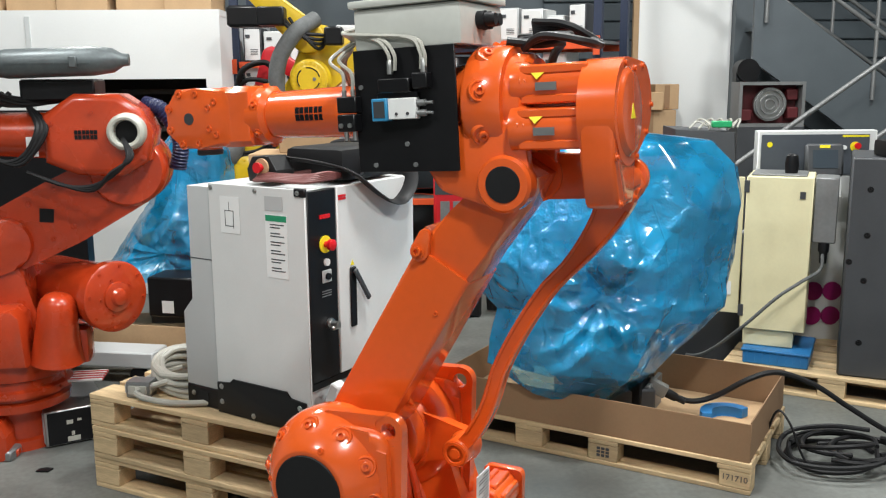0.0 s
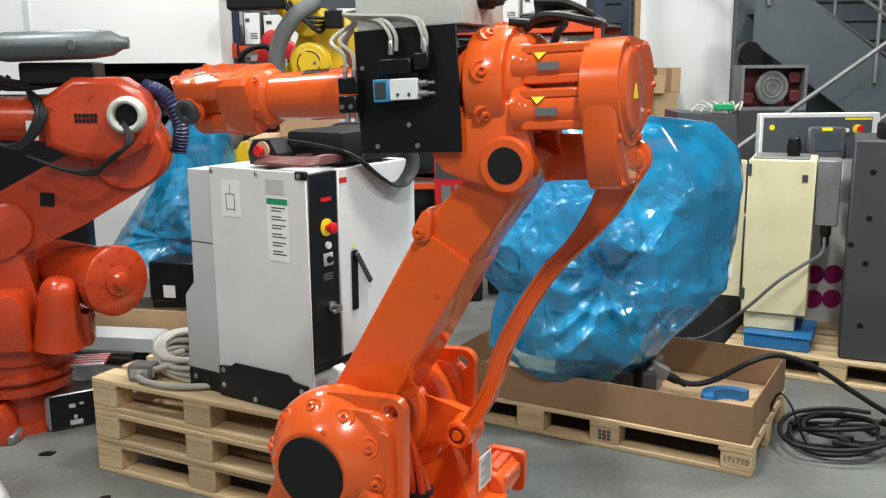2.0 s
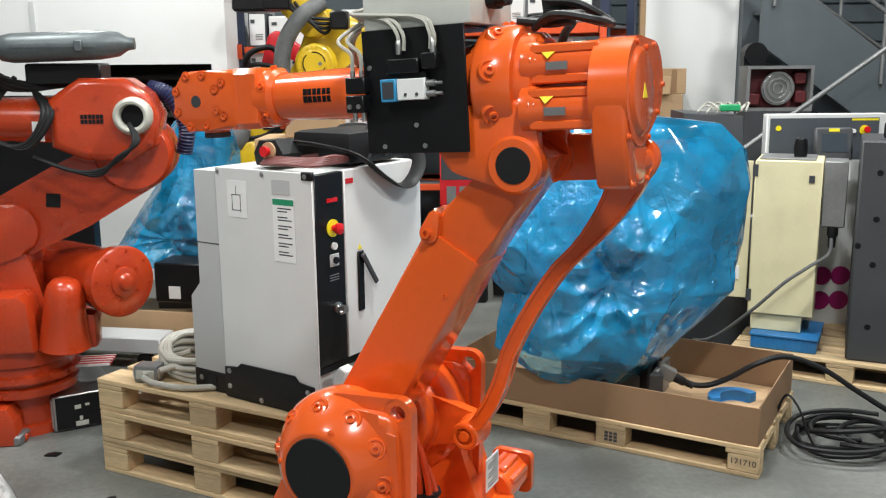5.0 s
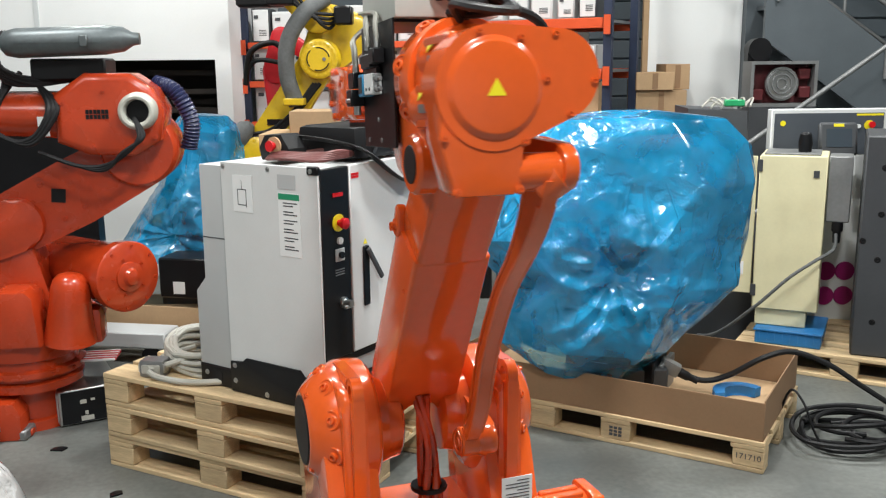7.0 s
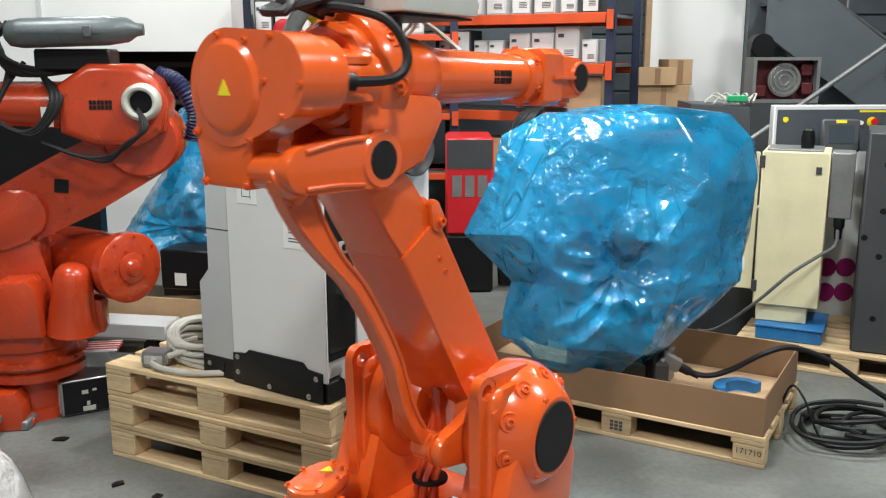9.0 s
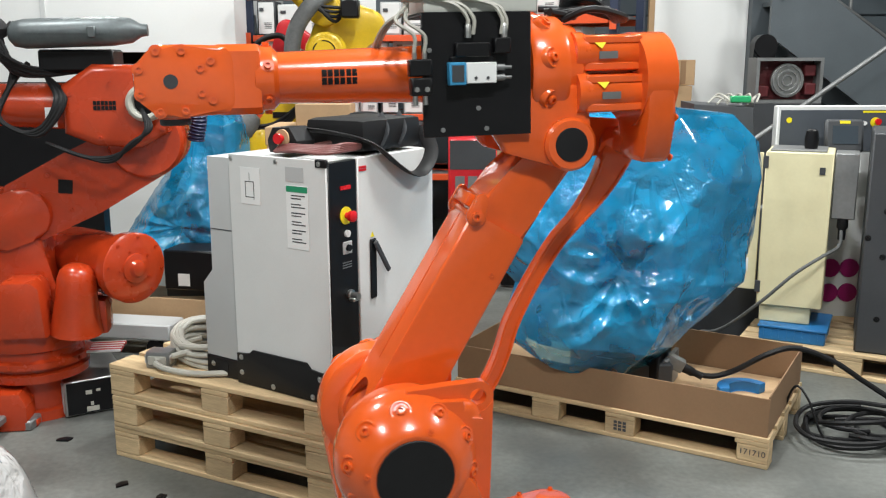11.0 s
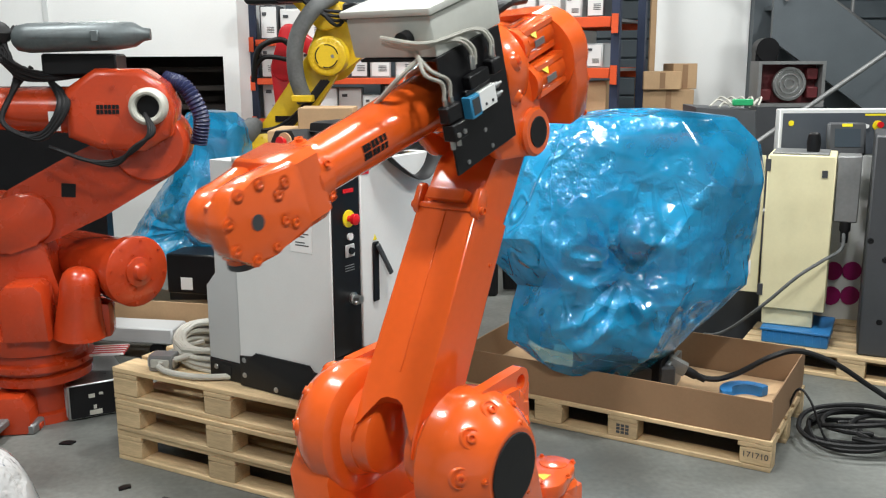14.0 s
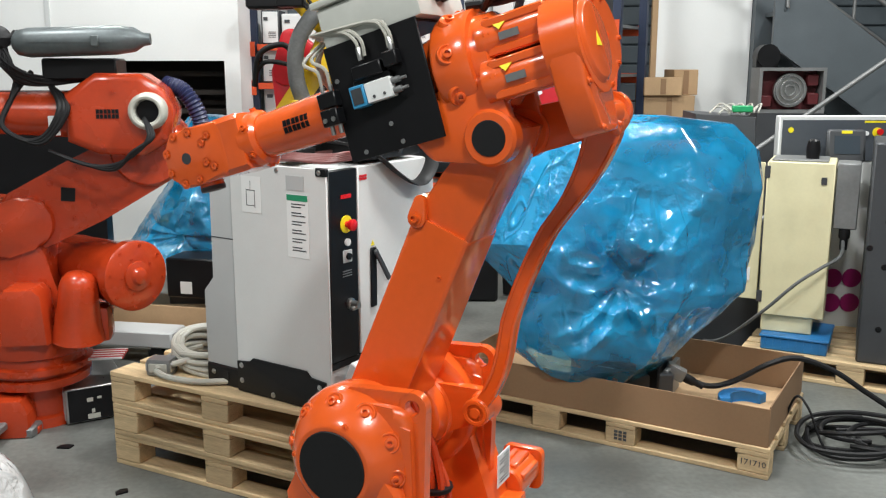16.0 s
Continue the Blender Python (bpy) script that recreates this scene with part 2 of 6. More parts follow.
def lathe(bm, a, b, profile, seg=28, caps=True):
    """profile: (distance along a to b, radius)."""
    d, u, w = frame_axis(a, b)
    rings = []
    for h, r in profile:
        c = V(a) + d * h
        rings.append([bm.verts.new(c + (u * math.cos(k * math.tau / seg) + w * math.sin(k * math.tau / seg)) * r) for k in range(seg)])
    for p, q in zip(rings, rings[1:]):
        for k in range(seg):
            bm.faces.new((p[k], p[(k + 1) % seg], q[(k + 1) % seg], q[k]))
    if caps:
        bm.faces.new(list(reversed(rings[0])))
        bm.faces.new(rings[-1])
    return bm


def cyl(bm, a, b, r, r2=None, seg=24, edge=0.0):
    n = (V(b) - V(a)).length
    r2 = r if r2 is None else r2
    prof = [(0, r - edge), (edge, r), (n - edge, r2), (n, r2 - edge)] if edge else [(0, r), (n, r2)]
    return lathe(bm, a, b, prof, seg)


def prism(bm, outline, lo, hi, axis="y", bevel=0.0, seg=2):
    """outline: polygon in the plane across the axis ((x, z) for y, (y, z) for x, (x, y) for z)."""
    put = {"y": lambda a, b, h: (a, h, b), "x": lambda a, b, h: (h, a, b), "z": lambda a, b, h: (a, b, h)}[axis]
    p = [bm.verts.new(put(a, b, lo)) for a, b in outline]
    q = [bm.verts.new(put(a, b, hi)) for a, b in outline]
    n = len(p)
    caps = [bm.faces.new(p), bm.faces.new(list(reversed(q)))]
    for k in range(n):
        bm.faces.new((p[k], q[k], q[(k + 1) % n], p[(k + 1) % n]))
    if bevel:
        es = list({e for f in caps for e in f.edges})
        bmesh.ops.bevel(bm, geom=es, offset=bevel, segments=seg, affect="EDGES", profile=0.6)
    return bm


def arc(cx, cy, r, a0, a1, n=10):
    return [(cx + r * math.cos(radians(a0 + (a1 - a0) * k / n)), cy + r * math.sin(radians(a0 + (a1 - a0) * k / n))) for k in range(n + 1)]


def hull2(circles, n=14):
    """Outline round several circles (x, y, r): their convex hull."""
    pts = sorted({(round(p[0], 5), round(p[1], 5)) for x, y, r in circles for p in arc(x, y, r, 0, 360, n * 2)})

    def half(ps):
        out = []
        for p in ps:
            while len(out) > 1 and (out[-1][0] - out[-2][0]) * (p[1] - out[-2][1]) - (out[-1][1] - out[-2][1]) * (p[0] - out[-2][0]) <= 1e-9:
                out.pop()
            out.append(p)
        return out[:-1]
    return half(pts) + half(pts[::-1])


def spline(pts, step=6):
    """Smooth line through the points."""
    P = [V(p) for p in pts]
    P = [2 * P[0] - P[1]] + P + [2 * P[-1] - P[-2]]
    out = []
    for i in range(1, len(P) - 2):
        a, b, c, d = P[i - 1:i + 3]
        for k in range(step):
            t = k / step
            out.append(0.5 * (2 * b + (c - a) * t + (2 * a - 5 * b + 4 * c - d) * t * t + (3 * b - a - 3 * c + d) * t ** 3))
    return out + [P[-2]]


def sweep(bm, pts, r, seg=8, step=6, flat=1.0):
    ps = spline(pts, step)
    up = V((0.13, 0.21, 1)).normalized()
    rings = []
    for i, p in enumerate(ps):
        d = (ps[min(i + 1, len(ps) - 1)] - ps[max(i - 1, 0)]).normalized()
        u = d.cross(up)
        u = (u if u.length > 0.05 else d.orthogonal()).normalized()
        w = u.cross(d)
        up = w
        rr = r(i / (len(ps) - 1)) if callable(r) else r
        rings.append([bm.verts.new(p + u * math.cos(k * math.tau / seg) * rr + w * math.sin(k * math.tau / seg) * rr * flat) for k in range(seg)])
    for p, q in zip(rings, rings[1:]):
        for k in range(seg):
            bm.faces.new((p[k], p[(k + 1) % seg], q[(k + 1) % seg], q[k]))
    bm.faces.new(rings[0][::-1])
    bm.faces.new(rings[-1])
    return bm


def tube(pts, r, seg=8, step=6, flat=1.0):
    return sweep(bmesh.new(), pts, r, seg, step, flat)


def bolt_mesh(r=0.009, h=0.008):
    bm = bmesh.new()
    lathe(bm, (0, 0, -0.002), (0, 0, 1), [(0, r * 1.7), (0.003, r * 1.7), (0.003, r), (0.002 + h, r), (0.002 + h, r * 0.55), (0.002 + h * 0.45, r * 0.5)], 10)
    return bm


def pocket_mesh(r=0.011):
    """A socket screw sunk in a round cast pocket."""
    bm = bmesh.new()
    lathe(bm, (0, 0, -0.012), (0, 0, 1), [(0, r * 2.5), (0.010, r * 2.3), (0.0155, r * 2.05), (0.0155, r * 1.8), (0.0125, r * 1.55), (0.0125, r), (0.022, r * 0.98), (0.023, r * 0.8), (0.023, r * 0.5), (0.016, r * 0.45)], 18)
    return bm


def pockets(parent, places, mat, r=0.011):
    first = None
    for p, d in places:
        if first is None:
            first = part("screw_pocket", pocket_mesh(r), mat, parent, "", aim(p, d))
        else:
            same("screw_pocket", first, parent, aim(p, d))


def aim(p, d, spin=0.0):
    """A pose at p whose z axis points along d."""
    return Matrix.Translation(p) @ V(d).to_track_quat("Z", "Y").to_matrix().to_4x4() @ pose(0, 0, 0, 0, 0, spin)


def bolts(parent, places, mat, r=0.009, h=0.008, name="bolt"):
    first = None
    for p, d in places:
        if first is None:
            first = part(name, bolt_mesh(r, h), mat, parent, "", aim(p, d))
        else:
            same(name, first, parent, aim(p, d))


def logo_bars(width, height, radius=0.0):
    """Three block shapes in a row, each cut by thin gaps; bent round a tube of that radius."""
    bm = bmesh.new()
    w = width / 3.25
    for k in range(3):
        x0 = -width / 2 + k * (w + width * 0.04)
        for z0, z1 in ((-0.5, -0.04), (0.04, 0.5)):
            for x1, x2 in ((0, 0.46), (0.54, 1)):
                n = 4 if radius else 1
                for k2 in range(n):
                    za, zb = (height * (z0 + (z1 - z0) * q / n) for q in (k2, k2 + 1))
                    box(bm, (x0 + w * x1, -0.0008, za), (x0 + w * x2, 0.0008, zb))
    if radius:
        for v in bm.verts:
            a = v.co.z / radius
            r = radius + v.co.y
            v.co.y, v.co.z = r * math.cos(a), r * math.sin(a)
    return bm


def text_mesh(body, size):
    cu = bpy.data.curves.new("text", "FONT")
    cu.body, cu.size, cu.extrude, cu.align_x, cu.align_y = body, size, 0.0006, "CENTER", "CENTER"
    ob = bpy.data.objects.new("text", cu)
    scene.collection.objects.link(ob)
    me = bpy.data.meshes.new_from_object(ob.evaluated_get(bpy.context.evaluated_depsgraph_get()))
    bpy.data.objects.remove(ob)
    return me


# ---- the moving orange robot ----
BASE, ZS, A1, L2, A3, L3 = (-0.035, 2.348), 0.77, 0.123, 0.89, 0.1825, 0.9626
ROD_X, ROD_Z, ROD_Y = -0.232, -0.014, -0.075
robot = thing("robot_arm", "glossy orange six-axis industrial robot arm swinging on its base", "robot", pose(*BASE, 0))


def robot_base():
    bm = bmesh.new()
    lathe(bm, (0, 0, 0), (0, 0, 1), [(0, 0.30), (0.03, 0.30), (0.04, 0.25), (0.20, 0.23), (0.24, 0.27), (0.30, 0.27), (0.30, 0.1)], 40)
    box(bm, (-0.32, -0.32, 0), (0.32, 0.32, 0.025), 0.006)
    base = part("base", bm, ORANGE, robot)
    bolts(base, [((0.27 * sx, 0.27 * sy, 0.025), (0, 0, 1)) for sx in (-1, 1) for sy in (-1, 1)], STEEL, 0.016, 0.014)


def robot_turret():
    bm = bmesh.new()
    lathe(bm, (0, 0, 0.31), (0, 0, 1), [(0, 0.26), (0.02, 0.275), (0.09, 0.275), (0.11, 0.25)], 40)
    box(bm, (-0.17, -0.30, 0.40), (0.25, 0.30, 0.50), 0.02, seg=2)
    for s in (1, -1):
        prism(bm, [(-0.12, 0.48), (0.26, 0.48), (0.29, 0.66), (0.22, 0.80), (0.06, 0.84), (-0.04, 0.72)], *sorted((s * 0.15, s * 0.30)), "y", 0.025)
        lathe(bm, (A1, s * 0.105, ZS), (A1, s * 1.0, ZS), [(0, 0.12), (0.028, 0.132), (0.034, 0.166), (0.046, 0.179), (0.09, 0.184), (0.115, 0.182), (0.145, 0.170), (0.180, 0.147), (0.205, 0.124), (0.217, 0.110), (0.219, 0.105), (0.218, 0.1)], 56)
        prism(bm, [(A1 + x, ZS + z) for x, z in hull2([(0, 0, 0.160), (-0.135, 0.105, 0.05), (-0.125, -0.20, 0.07)], 14)], *sorted((s * 0.185, s * 0.252)), "y", 0.028, 3)
        # lifting eye
        bm2 = bmesh.new()
        ring = [arc(-0.180, 0.155, q, 0, 360, 22)[:-1] for q in (0.040, 0.021)]
        vs = [[bm2.verts.new((x, y, z)) for x, z in ring[w]] for w, y in ((0, -0.014), (0, 0.014), (1, 0.014), (1, -0.014))]
        for p, q in zip(vs, vs[1:] + vs[:1]):
            for k in range(22):
                bm2.faces.new((p[k], p[(k + 1) % 22], q[(k + 1) % 22], q[k]))
        prism(bm2, [(-0.170, 0.194), (-0.09, 0.190), (0.0, 0.184), (0.06, 0.12), (-0.06, -0.30), (-0.205, -0.30), (-0.214, -0.06), (-0.219, 0.145), (-0.200, 0.121), (-0.180, 0.1145), (-0.157, 0.122), (-0.1405, 0.146), (-0.146, 0.176)], -0.016, 0.016, "y")
        for v in bm2.verts:
            v.co += V((A1, s * 0.215, ZS))
        me = bpy.data.meshes.new("tmp")
        bm2.to_mesh(me)
        bm2.free()
        bm.from_mesh(me)
    turret = part("turret", bm, ORANGE, robot)
    for s in (1, -1):
        c = bmesh.new()
        cyl(c, (A1, s * 0.320, ZS), (A1, s * 0.327, ZS), 0.096, seg=40, edge=0.002)
        part("bearing_cover", c, RUBBER, turret, "matt black round bearing cover")
        pockets(turret, [((A1 + 0.154 * math.cos(a), s * 0.270, ZS + 0.154 * math.sin(a)), (0.9 * math.cos(a), s, 0.9 * math.sin(a))) for a in [k * math.tau / 10 + 0.15 for k in range(10)]], ORANGE, 0.0125)
        bolts(turret, [((A1 + 0.116 * math.cos(a), s * 0.316, ZS + 0.116 * math.sin(a)), (0.3 * math.cos(a), s, 0.3 * math.sin(a))) for a in (1.9, 0.1, 4.0)], ORANGE, 0.006, 0.006)
    m = bmesh.new()
    box(m, (-0.30, 0.16, 0.36), (-0.17, 0.30, 0.57), 0.02, seg=2)
    cyl(m, (-0.24, 0.23, 0.48), (-0.24, 0.23, 0.585), 0.074, 0.07, 24, 0.012)
    prism(m, hull2([(-0.25, 0.22, 0.066), (-0.16, 0.245, 0.060)], 12), 0.578, 0.618, "z", 0.008)
    lathe(m, (-0.26, 0.22, 0.617), (-0.26, 0.22, 1), [(0, 0.042), (0.004, 0.041), (0.006, 0.036)], 26)
    motor = part("axis_motor", m, ORANGE, turret)
    bolts(motor, [((-0.205 + dx, 0.232 + dy, 0.618), (0, 0, 1)) for dx, dy in ((-0.09, 0.03), (-0.07, -0.06), (0.0, 0.065), (0.02, -0.05), (0.085, 0.03), (0.07, -0.02))], ORANGE, 0.006)
    part("warning_sticker", prism(bmesh.new(), [(-0.02, -0.018), (0.02, -0.018), (0, 0.018)], -0.001, 0.001, "z"), YELLOW_SIGN, motor, "yellow triangular warning sticker", pose(-0.17, 0.245, 0.6195, 0, 0, 60))
    m = bmesh.new()
    cyl(m, (-0.10, -0.28, 0.505), (-0.10, -0.44, 0.505), 0.058, 0.058, 26, 0.006)
    for a in (0.6, 1.3, 1.9, 2.6):
        box(m, (-0.10 + 0.058 * math.cos(a) - 0.01, -0.42, 0.505 + 0.058 * math.sin(a) - 0.01), (-0.10 + 0.058 * math.cos(a) + 0.01, -0.30, 0.505 + 0.058 * math.sin(a) + 0.01), 0.004)
    prism(m, hull2([(-0.10 + sx * 0.045, 0.505 + sz * 0.045, 0.022) for sx in (1, -1) for sz in (1, -1)], 6), -0.462, -0.430, "y", 0.006)
    side_motor = part("axis_motor", m, ORANGE, turret)
    bolts(side_motor, [((-0.10 + 0.05 * sx, -0.462, 0.505 + 0.05 * sz), (0, -1, 0)) for sx in (1, -1) for sz in (1, -1)], ORANGE, 0.007)
    n = bmesh.new()
    box(n, (-0.0015, -0.045, -0.05), (0.0015, 0.045, 0.05))
    plate = part("name_plate", n, PAPER, turret, "white printed rating plate", pose(-0.124, -0.215, 0.60))
    b = bmesh.new()
    for k in range(9):
        box(b, (-0.0028, -0.036, 0.038 - k * 0.0095), (-0.0016, (0.034 if k % 3 else 0.0), 0.0405 - k * 0.0095))
    part("print", b, INK, plate)
    for k in range(5):
        a = k * 1.2
        h = bmesh.new()
        sweep(h, [(0.02 * math.cos(a), 0.02 * math.sin(a), 0.42), (-0.02 + 0.025 * math.cos(a + 1), 0.025 * math.sin(a + 1), 0.58), (0.02 + 0.02 * math.cos(a + 2), 0.02 * math.sin(a + 2), 0.72), (0.05 + 0.02 * math.cos(a), 0.02 * math.sin(a), 0.86)], 0.011, 7)
        part("cable", h, ORANGE_OLD, turret, "orange-sheathed cable of a tied bundle")
    t = bmesh.new()
    lathe(t, (-0.005, 0, 0.60), (0, 0, 1), [(0, 0.05), (0.006, 0.052), (0.012, 0.05)], 16)
    part("cable_tie", t, BLACK, turret)


def robot_lower_arm():
    """z runs along the arm from the shoulder, x to the front."""
    bm = bmesh.new()
    prism(bm, [(-0.099, -0.045), (-0.090, 0.0), (-0.072, 0.055), (-0.045, 0.092), (-0.02, 0.104), (0.02, 0.104), (0.045, 0.092), (0.072, 0.055), (0.090, 0.0), (0.099, -0.045), (0.101, 0.10), (0.099, 0.62), (-0.099, 0.62), (-0.101, 0.10)], -0.034, 0.128, "x", 0.014, 3)
    for s in (1, -1):
        lathe(bm, (0, s * 0.055, 0), (0, s, 0), [(0, 0.095), (0.01, 0.11), (0.055, 0.12), (0.07, 0.12)], 32)
    # collar and neck
    box(bm, (0.090, -0.104, 0.603), (0.134, 0.104, 0.621), 0.007, seg=2)
    prism(bm, [(-0.032, 0.58), (0.122, 0.61), (0.126, 0.640), (0.085, 0.74), (0.062, 0.86), (0.045, 0.93), (-0.045, 0.93), (-0.052, 0.84), (-0.034, 0.70)], -0.090, 0.090, "y", 0.014)
    for s in (1, -1):
        prism(bm, hull2([(0.115, 0.614, 0.026), (0.125, 0.66, 0.014)], 8), *sorted((s * 0.085, s * 0.106)), "y", 0.005)
    arm = part("lower_arm", bm, ORANGE, robot)
    box_cap = solid((0.06, -0.062, 0.626), (0.150, 0.062, 0.662), 0.008, 2)
    part("stop_block", box_cap, ORANGE, arm)
    bolts(arm, [((0.118, s * 0.106, 0.614), (0, s, 0)) for s in (1, -1)], ORANGE, 0.012, 0.012)
    bolts(arm, [((0.075, -0.098, 0.53), (0, -1, 0)), ((0.075, -0.098, 0.485), (0, -1, 0)), ((0.0, 0.097, 0.50), (0, 1, 0))], ORANGE, 0.006, 0.006)
    f = bmesh.new()
    box(f, (0.1275, -0.004, 0.16), (0.130, 0.004, 0.598), 0.001)
    part("weld_seam", f, ORANGE, arm)
    return arm


def robot_rod():
    """From the crank pivot (origin) to the rear pivot at z = L2, bent like a swan's neck."""
    bm = bmesh.new()
    lathe(bm, (0, -0.025, 0), (0, 1, 0), [(0, 0.036), (0.004, 0.04), (0.046, 0.04), (0.05, 0.036)], 24)
    lathe(bm, (0, -0.03, L2), (0, 1, 0), [(0, 0.045), (0.004, 0.05), (0.056, 0.05), (0.06, 0.045)], 24)
    pts = [(0, 0.01), (-0.012, 0.09), (-0.006, 0.18), (0.018, 0.28), (0.026, 0.38), (0.026, 0.47), (0.020, 0.56), (0.0, 0.65), (-0.012, 0.75), (-0.008, 0.83), (0, 0.89)]
    ps = spline([(x, 0, z) for x, z in pts], 4)
    left, right = [], []
    for i, p in enumerate(ps):
        d = (ps[min(i + 1, len(ps) - 1)] - ps[max(i - 1, 0)]).normalized()
        w = 0.019 + 0.026 * max(0, min(1, (p.z - 0.64) / 0.20))
        left.append((p.x + d.z * w, p.z - d.x * w))
        right.append((p.x - d.z * w, p.z + d.x * w))
    prism(bm, left + right[::-1], -0.017, 0.017, "y", 0.006)
    rod = part("parallel_rod", bm, ORANGE, robot)
    # raised rims along both edges
    for edge in (left, right):
        for y in (-0.018, 0.018):
            part("rim", tube([(x * 0.86 + p.x * 0.14, y, z * 0.86 + p.z * 0.14) for (x, z), p in list(zip(edge, ps))[3:-4:3]], 0.005, 6, 2), ORANGE, rod)
    c = bmesh.new()
    lathe(c, (0, 0.026, 0), (0, 1, 0), [(0, 0.034), (0.003, 0.034), (0.003, 0.026), (0.0, 0.024), (0.0, 0.016), (0.004, 0.014)], 22)
    part("pivot_cap", c, ORANGE, rod)
    c = bmesh.new()
    lathe(c, (0, -0.028, 0), (0, -1, 0), [(0, 0.024), (0.003, 0.024), (0.003, 0.015), (0.006, 0.012)], 20)
    part("pivot_cap", c, ORANGE, rod)
    return rod


def robot_crank():
    bm = bmesh.new()
    prism(bm, hull2([(0, 0, 0.095), (-0.10, -0.01, 0.06), (ROD_X, ROD_Z, 0.044)], 12), -0.150, -0.116, "y", 0.012)
    lathe(bm, (ROD_X, -0.118, ROD_Z), (ROD_X, 1, ROD_Z), [(0, 0.046), (0.012, 0.043), (0.034, 0.032), (0.05, 0.030)], 24)
    return part("crank", bm, ORANGE, robot)


def robot_upper_arm():
    """Origin on the elbow axis, x towards the wrist."""
    bm = bmesh.new()
    # elbow bosses and bracket
    for s in (1, -1):
        lathe(bm, (0, s * 0.085, 0), (0, s, 0), [(0, 0.062), (0.006, 0.068), (0.046, 0.068), (0.054, 0.061), (0.054, 0.043)], 36)
        out = hull2([(0, 0, 0.064), (0.14, 0.02, 0.045), (0.20, 0.10, 0.035), (-0.01, 0.11, 0.04)], 10)
        prism(bm, out, *sorted((s * 0.086, s * 0.122)), "y", 0.012)
    prism(bm, [(0.02, 0.08), (0.14, 0.02), (0.17, 0.05), (0.15, 0.12), (0.0, 0.12)], -0.09, 0.09, "y", 0.012)
    # gear housing with flange
    lathe(bm, (-0.05, 0, A3), (1, 0, A3), [(0, 0.105), (0.012, 0.118), (0.05, 0.122), (0.052, 0.138), (0.062, 0.142), (0.14, 0.143), (0.15, 0.136), (0.152, 0.112), (0.205, 0.10)], 44)
    # motor block behind it
    box(bm, (-0.2, -0.09, 0.10), (-0.03, 0.07, 0.245), 0.03, seg=2)
    upper = part("upper_arm", bm, ORANGE, robot)
    for y, z, r in ((0.070, 0.225, 0.047), (0.090, 0.125, 0.05), (-0.095, 0.175, 0.055)):
        c = bmesh.new()
        lathe(c, (-0.21, y, z), (1, y, z), [(0, r * 0.95), (0.02, r), (0.15, r), (0.165, r * 1.15), (0.19, r * 1.15)], 20)
        for k in range(4):
            a = k * math.tau / 4 + 0.78
            box(c, (-0.2, y + r * math.cos(a) - 0.011, z + r * math.sin(a) - 0.011), (-0.04, y + r * math.cos(a) + 0.011, z + r * math.sin(a) + 0.011), 0.004)
        motor = part("motor", c, ORANGE, upper)
        if y > 0:
            bolts(motor, [((-0.045, y + 0.9 * r * math.cos(a), z + 0.9 * r * math.sin(a)), (-1, 0, 0)) for a in (0.2, 0.9, 5.6)], ORANGE, 0.008, 0.012)
            part("rating_plate", solid((-0.13, y + r + 0.001, z - 0.014), (-0.08, y + r + 0.003, z + 0.004)), GALV, motor, "engraved metal rating plate")
            part("warning_sticker", prism(bmesh.new(), [(-0.028, -0.014), (0.028, -0.014), (0, 0.018)], -0.001, 0.001, "z"), YELLOW_SIGN, motor, "yellow triangular warning sticker", aim((-0.085, y + r * 0.92, z + r * 0.55), (0, 0.85, 0.5), 0) @ pose(0, 0, 0, 0, 0, 180))
    # oblong rear cap
    cap = bmesh.new()
    prism(cap, hull2([(0.049, 0.1545, 0.122), (-0.088, 0.178, 0.090)], 20), -0.275, -0.19, "x", 0.012, 3)
    prism(cap, hull2([(-0.035, 0.170, 0.085), (-0.088, 0.178, 0.086)], 16), -0.20, -0.14, "x", 0.008)
    prism(cap, [(-0.016, 0.06), (-0.006, -0.042), (0.008, -0.056), (0.126, -0.056), (0.143, -0.042), (0.164, 0.06), (0.168, 0.13), (-0.03, 0.13)], -0.272, -0.195, "x", 0.012)
    lathe(cap, (-0.272, 0.049, 0.1545), (-1, 0.049, 0.1545), [(0, 0.101), (0.004, 0.1005), (0.008, 0.094), (0.012, 0.090), (0.013, 0.086)], 48)
    rear = part("rear_cap", cap, ORANGE, upper)
    rim = [(0.049 + 0.112 * math.cos(a), 0.1545 + 0.112 * math.sin(a)) for a in (1.3, 2.1, 3.0)] + [(-0.088 + 0.08 * math.cos(a), 0.178 + 0.08 * math.sin(a)) for a in (1.5, 0.75 + math.pi * 1.75, 4.4, 3.3)] + [(0.132, -0.045), (0.0, -0.045), (0.156, 0.06), (-0.014, 0.05)]
    bolts(rear, [((-0.275, y, z), (-1, 0, 0)) for y, z in rim], ORANGE, 0.006, 0.006)
    part("warning_sticker", prism(bmesh.new(), [(-0.02, -0.017), (0.02, -0.017), (0, 0.017)], -0.0005, 0.0005, "x"), YELLOW_SIGN, rear, "yellow triangular warning sticker", pose(-0.2856, 0.049, 0.156))
    # pivot bar for the rod on the far side
    bar = bmesh.new()
    prism(bar, hull2([(0, 0, 0.062), (ROD_X, ROD_Z + 0.006, 0.050)], 14), -0.134, -0.098, "y", 0.010)
    cyl(bar, (ROD_X, -0.130, ROD_Z), (ROD_X, 0.02, ROD_Z), 0.040, seg=28, edge=0.005)
    pivot_bar = part("pivot_bar", bar, ORANGE, upper)
